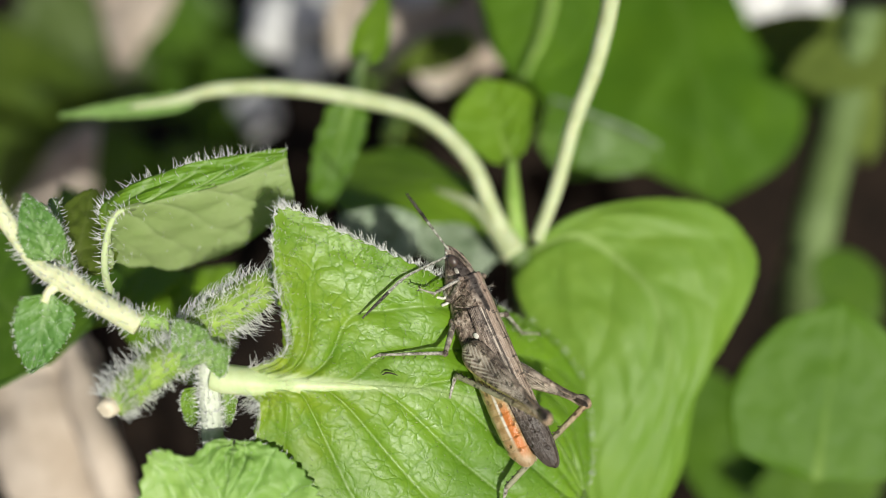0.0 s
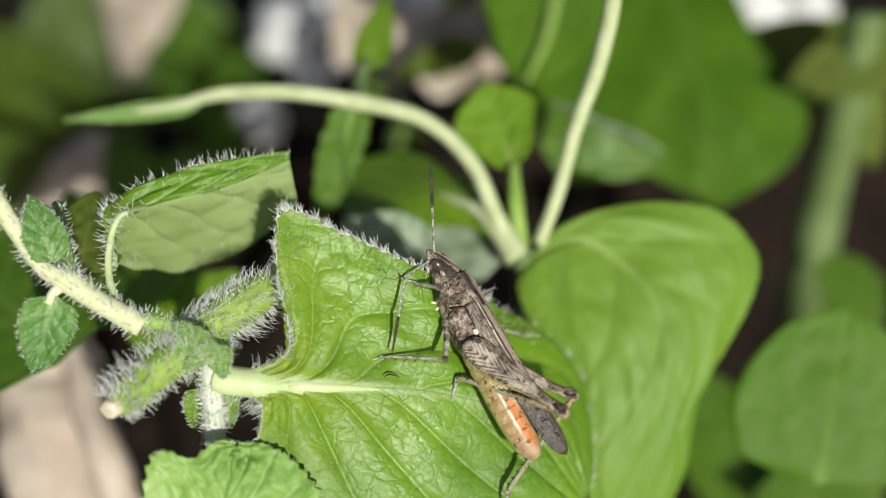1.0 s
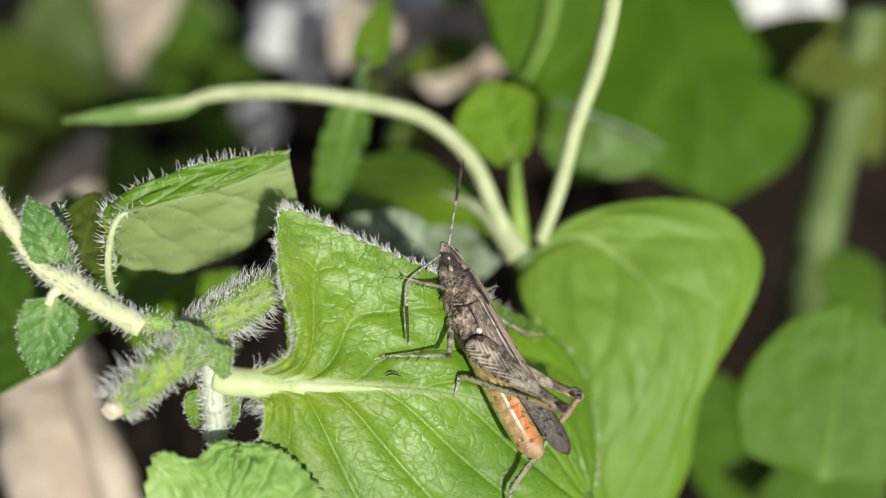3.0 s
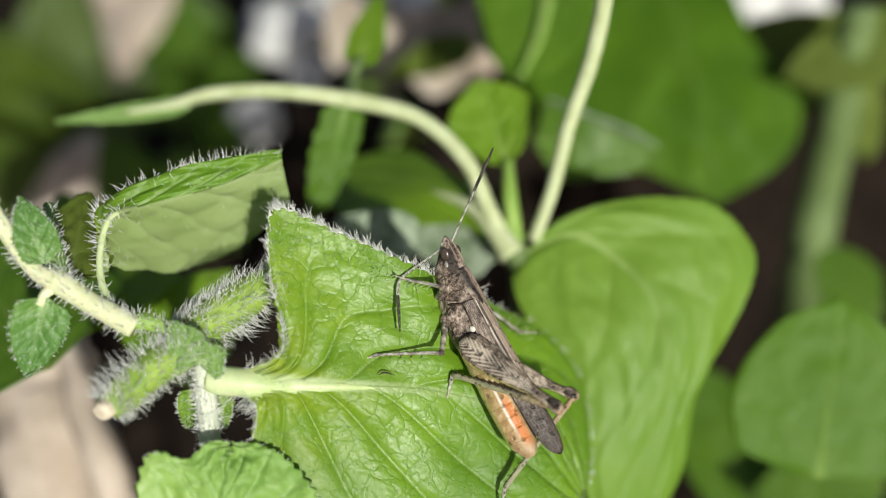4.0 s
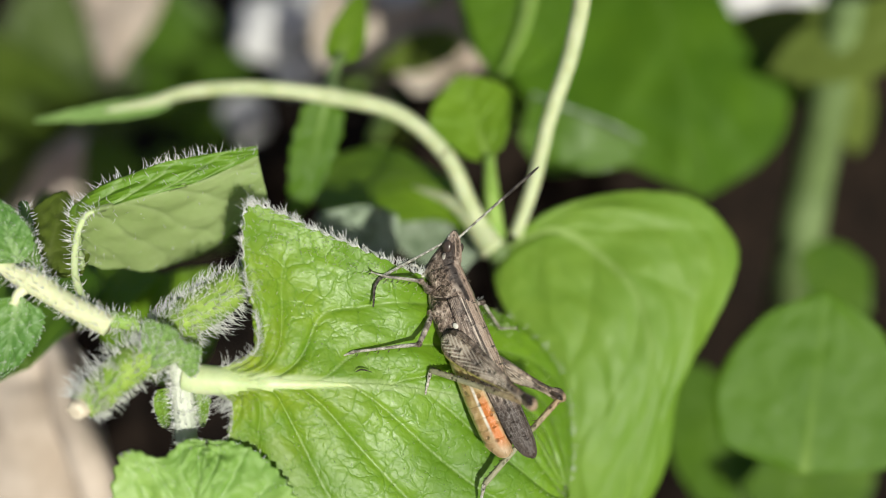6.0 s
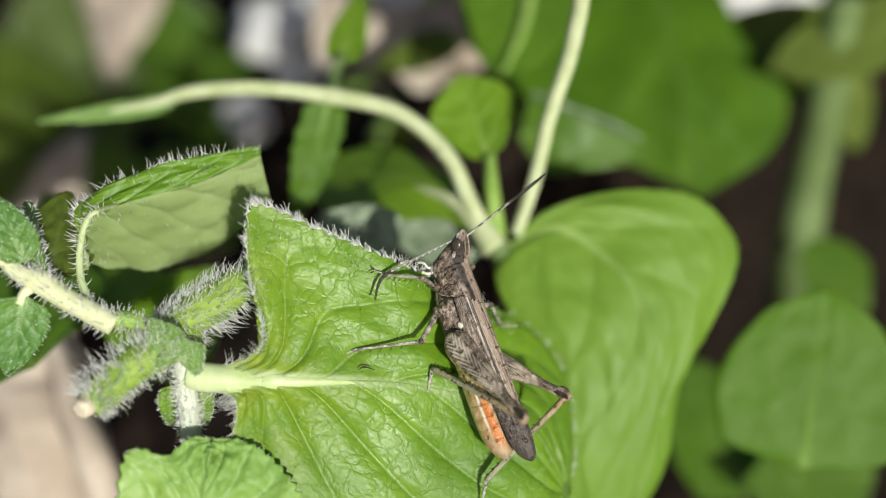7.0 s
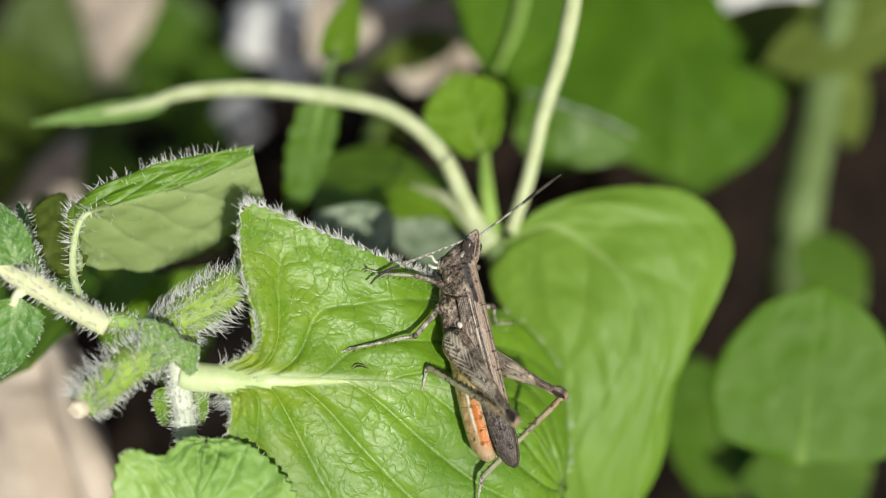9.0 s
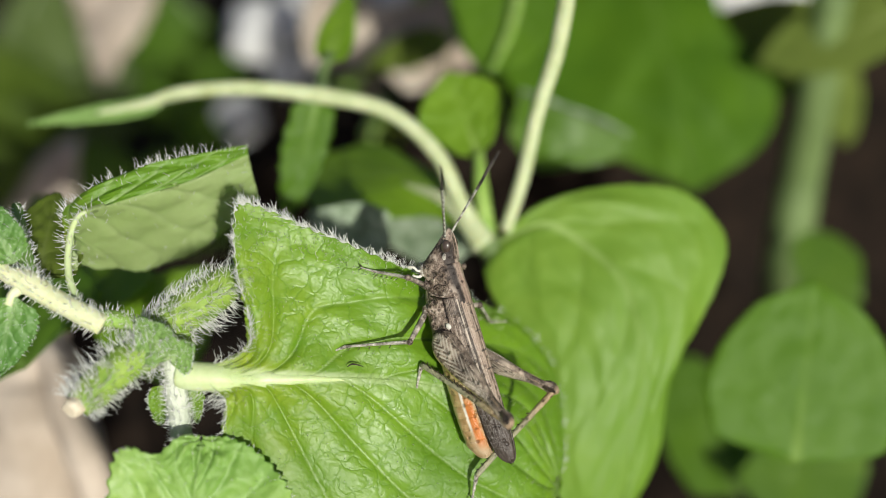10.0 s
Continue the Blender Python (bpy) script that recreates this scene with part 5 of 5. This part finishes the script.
def grasshopper():
    g = thing("grasshopper", "small mottled brown grasshopper with orange abdomen sitting on a green leaf", "grasshopper", at=(1.27, 47.52, 112.18))
    thorax = loft("thorax", [(5.6, 0, -0.6, 0.7, 0.8), (4.9, 0, -0.65, 1.0, 1.2), (3.4, 0, -0.7, 1.32, 1.5), (1.8, 0, -0.7, 1.4, 1.6), (0.4, 0, -0.65, 1.32, 1.5), (-0.8, 0, -0.6, 1.15, 1.3)], BROWN, g, n=44, sides=34, power=2.1)
    # plates on the flank
    for s in (1, -1):
        for x, z, a, b in ((3.5, -0.55, 0.62, 0.95), (2.2, -0.6, 0.66, 1.0), (1.0, -0.5, 0.5, 0.7)):
            ball("flank_plate", (x, s * 1.24, z), (a, 0.18, b), BROWN, thorax, turn=(s * 8, 14, 0))
        ball("wing_base", (1.8, s * 1.42, 0.05), (0.27, 0.14, 0.22), PALE, thorax, "cream spot at the base of the wing", turn=(0, 25, 0))
        ball("coxa", (3.4, s * 0.95, -1.75), (0.45, 0.38, 0.45), BROWN, thorax)
        ball("coxa", (5.3, s * 0.78, -1.3), (0.36, 0.32, 0.42), BROWN, thorax)
        ball("coxa", (1.2, s * 1.25, -1.2), (0.55, 0.42, 0.55), BROWN, thorax)
    loft("pronotum", [(6.45, 0, 0.25, 0.85, 1.1), (6.35, 0, 0.18, 1.02, 1.35), (5.7, 0, 0.16, 1.10, 1.45), (5.0, 0, 0.14, 1.08, 1.44), (4.55, 0, 0.20, 1.20, 1.42), (4.2, 0, 0.30, 1.27, 1.33), (3.95, 0, 0.55, 1.25, 1.08), (3.6, 0, 0.95, 1.1, 0.68), (3.2, 0, 1.25, 0.75, 0.38), (3.05, 0, 1.38, 0.4, 0.2)], SHIELD, thorax, n=44, sides=40, power=2.7, label="brown saddle-shaped neck shield with dark bands")
    rod("keel", [(6.4, 0, 1.52), (5.4, 0, 1.58), (4.2, 0, 1.62), (3.1, 0, 1.66)], (0.05, 0.09, 0.09, 0.03), SHIELD, thorax, sides=6)
    for s in (1, -1):
        rod("keel", [(6.3, s * 0.62, 1.30), (5.3, s * 0.50, 1.46), (4.3, s * 0.66, 1.48), (3.5, s * 0.9, 1.42)], (0.04, 0.07, 0.07, 0.03), SHIELD, thorax, sides=6)
        rod("shield_rim", [(3.75, s * 1.22, 0.95), (4.05, s * 1.32, 0.45), (4.3, s * 1.34, -0.15), (4.55, s * 1.24, -0.75), (5.1, s * 1.05, -1.15), (5.9, s * 1.0, -1.05)], (0.03, 0.05, 0.055, 0.05, 0.04, 0.03), SHIELD, thorax, "rim of the neck shield", n=30, sides=6)
        rod("membrane", [(3.55, s * 1.2, 0.75), (3.85, s * 1.27, 0.25), (4.1, s * 1.28, -0.3), (4.35, s * 1.18, -0.9)], (0.05, 0.10, 0.10, 0.06), KNEE, thorax, "dark skin behind the neck shield", sides=8)
        rod("shield_fold", [(5.75, s * 1.08, 0.95), (5.6, s * 1.13, 0.45), (5.75, s * 1.12, 0.0), (5.45, s * 1.12, -0.4)], (0.03, 0.07, 0.08, 0.03), SHIELD, thorax, n=20, sides=6)
        rod("shield_fold", [(4.95, s * 1.10, 1.0), (4.85, s * 1.16, 0.5), (5.05, s * 1.16, 0.05), (4.9, s * 1.13, -0.5)], (0.03, 0.07, 0.08, 0.03), SHIELD, thorax, n=20, sides=6)
    # abdomen, ring by ring
    xs = np.linspace(0.6, -8.3, 10)
    for k in range(9):
        a, b = xs[k], xs[k + 1] - 0.18
        f0, f1 = k / 9, (k + 1) / 9
        h = lambda f: (1.45 - 0.10 * f - 0.40 * f ** 4, 1.55 - 0.15 * f - 0.45 * f ** 4)
        z = lambda f: -0.62 - 0.42 * f
        y0, z0 = h(f0)
        y1, z1 = h(f1)
        secs = [(a, 0, z(f0), y0 * 0.93, z0 * 0.93), (a - 0.25, 0, z(f0), y0, z0), ((a + b) / 2, 0, z((f0 + f1) / 2), (y0 + y1) / 2 * 1.01, (z0 + z1) / 2 * 1.01), (b + 0.08, 0, z(f1), y1, z1), (b, 0, z(f1), y1 * 0.95, z1 * 0.95)]
        if k == 8:
            secs = secs[:3] + [(b + 0.1, 0, z(f1) + 0.08, y1 * 0.86, z1 * 0.86), (b - 0.35, 0, z(f1) + 0.12, y1 * 0.62, z1 * 0.62), (b - 0.6, 0, z(f1) + 0.15, y1 * 0.3, z1 * 0.3), (b - 0.66, 0, z(f1) + 0.15, 0.05, 0.05)]
        loft("abdomen_ring", secs, BELLY, thorax, n=18, sides=30)
    for s in (1, -1):
        wing_cover(thorax, s)
        rod("cercus", [(-8.2, s * 0.45, -0.55), (-8.7, s * 0.5, -0.5), (-9.0, s * 0.5, -0.5)], (0.14, 0.1, 0.02), BELLY, thorax, n=8)

    # head, at the neck joint
    head = loft("head", [(-0.5, 0, -0.35, 0.8, 1.0), (0.15, 0, -0.40, 1.0, 1.45), (0.9, 0, -0.30, 1.05, 1.58), (1.5, 0, 0.06, 0.95, 1.36), (2.05, 0, 0.52, 0.78, 0.98), (2.6, 0, 0.98, 0.56, 0.58), (3.05, 0, 1.30, 0.32, 0.26), (3.24, 0, 1.42, 0.10, 0.08)], SKULL, g, n=44, sides=34, power=2.4)
    for s in (1, -1):
        ball("eye", (1.92, s * 0.74, 0.98), (0.54, 0.30, 0.42), EYE, head, "dark brown shiny eye", turn=(0, -35, s * 12))
        ball("cheek_patch", (1.22, s * 0.92, 0.62), (0.30, 0.10, 0.17), FOOT, head, turn=(0, -30, 0))
        rod("crown_keel", [(3.1, s * 0.12, 1.52), (2.5, s * 0.34, 1.50), (1.7, s * 0.40, 1.42), (0.7, s * 0.36, 1.24)], (0.04, 0.07, 0.07, 0.03), SKULL, head, sides=6)
        ball("antenna_socket", (2.78, s * 0.34, 1.12), (0.20, 0.17, 0.18), FEELER_BASE, head)
        rod("palp", [(0.9, s * 0.45, -1.55), (0.95, s * 0.8, -1.95), (1.35, s * 1.05, -2.1), (1.5, s * 1.15, -2.5)], (0.10, 0.11, 0.10, 0.12), PALE, head, "pale jointed palp", n=16, knob=0.12)
        rod("palp", [(0.55, s * 0.45, -1.75), (0.5, s * 0.75, -2.1), (0.75, s * 0.95, -2.5)], (0.12, 0.12, 0.12), PALE, head, n=12, knob=0.12)
        rod("face_keel", [(3.0, s * 0.14, 1.25), (2.25, s * 0.34, 0.35), (1.75, s * 0.5, -0.6), (1.2, s * 0.55, -1.5)], (0.05, 0.07, 0.08, 0.05), BROWN, head, sides=6)
    loft("mouth", [(0.4, 0, -1.75, 0.7, 0.35), (0.9, 0, -1.72, 0.75, 0.45), (1.3, 0, -1.5, 0.55, 0.35), (1.5, 0, -1.4, 0.1, 0.1)], FOOT, head, n=16, sides=18)
    for key, s in (("fore_l", 1), ("mid_l", 1), ("hind_l", 1), ("fore_r", -1), ("mid_r", -1), ("hind_r", -1)):
        leg(g, key, s)

    # one feeler in one piece; the other, which bends round the leaf's edge, in short rigid joints
    n = 22
    C = [(8.8 * i / (n - 1), 0, 0) for i in range(n)]
    right = rod("antenna", C[12:], (0.115, 0.135, 0.13, 0.07), FEELER, g, n=90, sides=8, knob=0.08, label="dark thread-like antenna")
    rod("antenna_base", C[:13], (0.13, 0.085, 0.095, 0.115), FEELER_BASE, right, "pale speckled base of the antenna", n=40, sides=8, knob=0.14)
    chain = []
    m = 16
    for k in range(m):
        ln = 8.8 / m
        r = lambda f: float(np.interp(f, (0, 0.08, 0.4, 0.8, 1.0), (0.14, 0.09, 0.105, 0.135, 0.07)))
        chain.append(rod("antenna_joint", [(-0.03, 0, 0), (ln / 2, 0, 0), (ln + 0.03, 0, 0)], (r(k / m), r((k + 0.5) / m), r((k + 1) / m)), FEELER_BASE if k < 11 else FEELER, g, n=9, sides=8, knob=0.06))
    return g, thorax, head, right, chain


hopper, thorax, head, right_feeler, left_feeler = grasshopper()



# ---- what moves ----
def motions():
    """The insect shifts and turns on its six planted feet, lowers and lifts its head and sweeps its feelers."""
    # seconds, place in millimetres, turn in degrees
    BODY = [
        (0, 3.98, 45.73, 112.70, 40.5, -30.2, 116.2),
        (0.5, 3.44, 45.63, 113.35, 59.2, -31.0, 122.7),
        (1, 3.48, 45.88, 113.26, 56.9, -30.7, 124.3),
        (1.5, 3.58, 45.88, 113.19, 55.5, -31.2, 124.4),
        (2, 3.61, 46.08, 112.89, 55.1, -31.0, 123.6),
        (2.5, 3.63, 46.06, 112.95, 54.9, -30.6, 123.1),
        (4, 3.75, 46.18, 112.80, 52.9, -30.6, 121.6),
        (4.5, 3.89, 46.35, 112.57, 49.3, -30.4, 120.6),
        (5, 4.02, 46.37, 112.56, 47.8, -30.6, 119.2),
        (5.5, 4.11, 46.47, 112.28, 48.0, -31.0, 116.9),
        (7, 4.46, 45.83, 112.81, 45.0, -33.2, 111.5),
        (7.5, 4.46, 45.81, 112.74, 46.2, -33.8, 109.1),
        (8, 4.62, 45.86, 112.53, 46.1, -34.7, 106.9),
        (8.5, 4.60, 45.77, 112.54, 50.4, -35.9, 104.9),
        (9, 4.69, 45.68, 112.57, 48.9, -35.5, 103.0),
        (9.5, 4.78, 45.63, 112.54, 47.0, -35.7, 101.9),
        (10, 4.34, 45.48, 112.67, 46.0, -38.7, 108.1),
    ]
    HEAD = [
        (0, 2.07, 50.20, 115.88, 37.0, -11.2, 142.7),
        (0.5, 1.10, 49.91, 116.51, 32.5, -5.4, 154.1),
        (1, 1.00, 50.10, 116.40, 30.7, -7.0, 154.4),
        (1.5, 1.12, 50.06, 116.39, 31.2, -7.9, 152.1),
        (2, 1.20, 50.31, 116.07, 31.5, -8.9, 150.6),
        (2.5, 1.24, 50.32, 116.11, 34.1, -13.8, 146.4),
        (4, 1.47, 50.49, 115.97, 32.4, -15.9, 125.6),
        (4.5, 1.66, 50.70, 115.73, 36.8, -18.5, 115.1),
        (5, 1.91, 50.75, 115.74, 42.2, -21.5, 105.8),
        (5.5, 2.19, 50.91, 115.50, 44.9, -21.5, 99.9),
        (7, 3.01, 50.30, 116.22, 54.4, -25.6, 101.8),
        (7.5, 3.21, 50.31, 116.19, 55.2, -28.7, 98.0),
        (8, 3.56, 50.36, 116.06, 54.8, -28.6, 95.8),
        (8.5, 3.73, 50.24, 116.15, 57.0, -28.2, 89.7),
        (9, 3.95, 50.20, 116.15, 59.1, -28.4, 89.5),
        (9.5, 4.13, 50.15, 116.14, 59.3, -29.4, 88.7),
        (10, 3.26, 49.71, 116.51, 52.2, -36.2, 113.7),
    ]
    RIGHT_TIP = [
        (0.00, -2.75, 51.37, 125.24),
        (0.10, -2.70, 50.93, 125.41),
        (0.20, -2.18, 52.57, 125.87),
        (0.30, -1.78, 53.68, 125.97),
        (0.50, -1.68, 52.89, 126.30),
        (0.70, -1.00, 53.10, 126.31),
        (1.00, -1.05, 53.44, 126.27),
        (1.30, -0.65, 53.39, 126.28),
        (1.60, -0.67, 53.40, 126.25),
        (2.00, -0.31, 53.70, 126.02),
        (2.50, 0.55, 53.58, 126.23),
        (3.80, 3.40, 55.89, 125.33),
        (4.10, 4.90, 56.81, 124.37),
        (4.50, 6.93, 57.86, 122.54),
        (5.00, 7.48, 54.58, 124.34),
        (5.50, 9.52, 57.74, 120.83),
        (7.00, 10.10, 53.80, 123.70),
        (7.50, 10.85, 54.70, 123.08),
        (8.00, 10.70, 53.33, 123.94),
        (8.50, 11.62, 53.65, 123.37),
        (9.00, 11.87, 53.86, 123.27),
        (9.50, 11.54, 52.72, 123.96),
        (9.80, 11.52, 52.48, 124.07),
        (10.00, 7.55, 53.46, 126.23),
    ]
    LEFT_FEELER = [
        (0.00, -2.99, 49.28, 117.96, -4.71, 47.77, 117.09),
        (0.10, -2.08, 49.90, 118.63, -4.53, 45.90, 115.66),
        (0.20, -2.33, 49.65, 118.57, -4.40, 45.36, 115.35),
        (0.30, -2.63, 49.37, 118.48, -4.26, 44.92, 115.12),
        (0.50, -2.84, 48.98, 118.45, -3.78, 44.31, 114.88),
        (0.70, -2.39, 49.22, 118.49, -3.33, 44.25, 114.67),
        (1.00, -3.06, 49.22, 118.27, -4.09, 44.35, 114.52),
        (1.50, -3.04, 48.94, 118.08, -3.38, 44.61, 114.78),
        (2.00, -3.13, 49.18, 117.78, -3.18, 45.08, 114.68),
        (2.50, -3.11, 49.15, 117.74, -2.95, 45.18, 114.75),
        (3.80, -3.30, 49.14, 117.61, -2.98, 45.66, 115.03),
        (4.10, -3.20, 49.18, 117.53, -3.02, 46.00, 115.21),
        (4.50, -3.17, 49.38, 117.32, -3.03, 46.55, 115.32),
        (5.00, -3.14, 49.21, 117.22, -3.12, 46.98, 115.71),
        (5.50, -3.21, 49.34, 116.94, -3.27, 47.57, 115.83),
        (7.00, -2.89, 48.88, 117.74, -3.20, 47.61, 117.05),
        (7.50, -2.85, 48.88, 117.69, -3.25, 47.71, 117.09),
        (8.00, -2.87, 48.99, 117.58, -3.22, 48.01, 117.15),
        (8.50, -2.34, 49.01, 117.69, -3.07, 48.24, 117.44),
        (9.00, -2.57, 48.93, 117.78, -2.91, 48.39, 117.71),
        (9.50, -2.50, 48.96, 117.82, -2.87, 48.58, 117.89),
        (9.75, 5.63, 51.19, 122.49, 6.33, 50.14, 126.72),
        (10.00, 3.13, 51.04, 123.31, 3.03, 50.49, 127.67),
    ]
    FEET = {'fore_l': (-2.27, 49.38, 117.32), 'mid_l': (-4.80, 44.97, 113.70), 'hind_l': (0.98, 44.48, 111.59), 'fore_r': (3.07, 52.00, 112.67), 'mid_r': (6.77, 50.83, 108.30), 'hind_r': (5.0, 37.91, 105.46)}
    HIP = {"fore_l": (5.3, 0.9, -1.4), "mid_l": (3.4, 1.1, -1.75), "hind_l": (1.2, 1.75, -0.9), "fore_r": (5.3, -1.0, -1.45), "mid_r": (3.4, -1.2, -1.75), "hind_r": (0.1, -0.7, -1.5)}
    POLE = {"fore_l": (0.25, 0.87, 0.45), "mid_l": (-0.7, 0.3, 0.5), "hind_l": (-1.0, 0.25, 0.75), "fore_r": (0.5, -0.6, 1.6), "mid_r": (-0.3, -0.6, 0.8), "hind_r": (-1.0, -0.45, 0.65)}
    TOE = {"fore_l": (-0.6, 0.2, 0.2), "mid_l": (-0.8, 0.0, -0.25), "hind_l": (-0.25, -0.25, -1.0), "fore_r": (0.6, 0.3, 0.3), "mid_r": (0.8, 0.3, 0.0), "hind_r": (-0.2, -0.3, -1.0)}
    # at first the near foreleg is lifted to the mouth, then set down on the leaf's edge
    LIFT = {("fore_l", 0.0): Vector((1.58, -1.52, 0.36)), ("fore_l", 0.1): Vector((1.09, -1.53, 1.81)), ("fore_l", 0.2): Vector((0.16, -0.34, 2.95)), ("fore_l", 0.3): Vector((-0.64, 0.24, 2.29))}
    home = Vector(hopper.location)

    def bone(a, b, up):
        """A pose whose x axis runs from a to b, with z as near to up as it goes."""
        x = (Vector(b) - Vector(a)).normalized()
        y = Vector(up).cross(x).normalized()
        z = x.cross(y)
        m = Matrix((x, y, z)).transposed().to_4x4()
        m.translation = Vector(a) * MM - home
        return m

    def steady(rows):
        """Adds a row before the last jump, so that the pose holds until then."""
        keep = [(r[0],) + tuple(r[1:]) for r in rows]
        return keep[:-1] + [(9.78,) + keep[-2][1:]] + [keep[-1]]

    def turn_of(r):
        return pose(r[1], r[2], r[3], r[4], r[5], r[6])

    body = [(r[0], turn_of(r)) for r in steady(BODY)]
    skull = [(r[0], turn_of(r)) for r in steady(HEAD)]

    def at_time(rows, t):
        for (t0, a), (t1, b) in zip(rows, rows[1:]):
            if t0 <= t <= t1:
                return a.lerp(b, (t - t0) / (t1 - t0))
        return rows[-1][1]

    def small(m):
        q = m.to_quaternion().to_matrix().to_4x4()
        q.translation = m.translation * MM - home
        return q

    early = [(t, at_time(body, t)) for t in sorted({0.0, 0.1, 0.2, 0.3, 0.4} | {r[0] for r in body})]
    walk(thorax, [(t, small(m)) for t, m in body])
    walk(head, [(t, small(m)) for t, m in skull])

    for key, (femur, tibia, foot) in LEG_PARTS.items():
        fl, tl = LENGTH[key.split("_")[0]]
        rows_f, rows_t, rows_c = [], [], []
        for t, m in (body if key != "fore_l" else early):
            goal = Vector(FEET[key]) + (LIFT[key, t] if (key, t) in LIFT else Vector())
            hip = m @ Vector(HIP[key])
            pole = m.to_3x3() @ Vector(POLE[key])
            d = goal - hip
            dist = min(max(d.length, abs(fl - tl) + 0.05), fl + tl - 0.02)
            u = d.normalized()
            side = (pole - u * pole.dot(u)).normalized()
            a = (fl * fl + dist * dist - tl * tl) / (2 * dist)
            knee = hip + u * a + side * math.sqrt(max(0.0, fl * fl - a * a))
            end = knee + (goal - knee).normalized() * tl
            up = m.to_3x3() @ Vector((0, 0, 1))
            rows_f.append((t, bone(hip, knee, up)))
            rows_t.append((t, bone(knee, end, m.to_3x3() @ Vector((0.2, 0.1, 1)) if key[0] != "h" else (knee - hip))))
            toe = Vector((TOE[key][0], 0.643 * -TOE[key][1] + 0.766 * TOE[key][2], 0.766 * TOE[key][1] + 0.643 * TOE[key][2]))
            rows_c.append((t, bone(end, end + toe, (0.2, -0.6, 0.7))))
        walk(femur, rows_f)
        walk(tibia, rows_t)
        walk(foot, rows_c)

    socket = {1: Vector((2.55, 0.34, 1.0)), -1: Vector((2.55, -0.34, 1.0))}
    rows = []
    for t, x, y, z in RIGHT_TIP:
        rows.append((t, bone(at_time(skull, t) @ socket[-1], (x, y, z), (0.3, -0.5, 0.8))))
    walk(right_feeler, rows)

    step = 8.8 / len(left_feeler)
    rows = [[] for _ in left_feeler]
    for t, kx, ky, kz, ex, ey, ez in LEFT_FEELER:
        a, b, c = at_time(skull, t) @ socket[1], Vector((kx, ky, kz)), Vector((ex, ey, ez))
        first = (b - a).length
        tail = (c - b).normalized()

        def along(s):
            # a gentle bend at the crook
            p = a + (b - a) * (s / first) if s < first else b + tail * (s - first)
            near = max(0.0, 1 - abs(s - first) / 0.9)
            return p + ((a + (b - a) * (1 - 0.9 / first)) + (b + tail * 0.9) - b * 2) * 0.25 * near * near
        for k in range(len(left_feeler)):
            rows[k].append((t, bone(along(k * step), along((k + 1) * step), (0.3, -0.5, 0.8))))
    for joint, r in zip(left_feeler, rows):
        walk(joint, r)


motions()
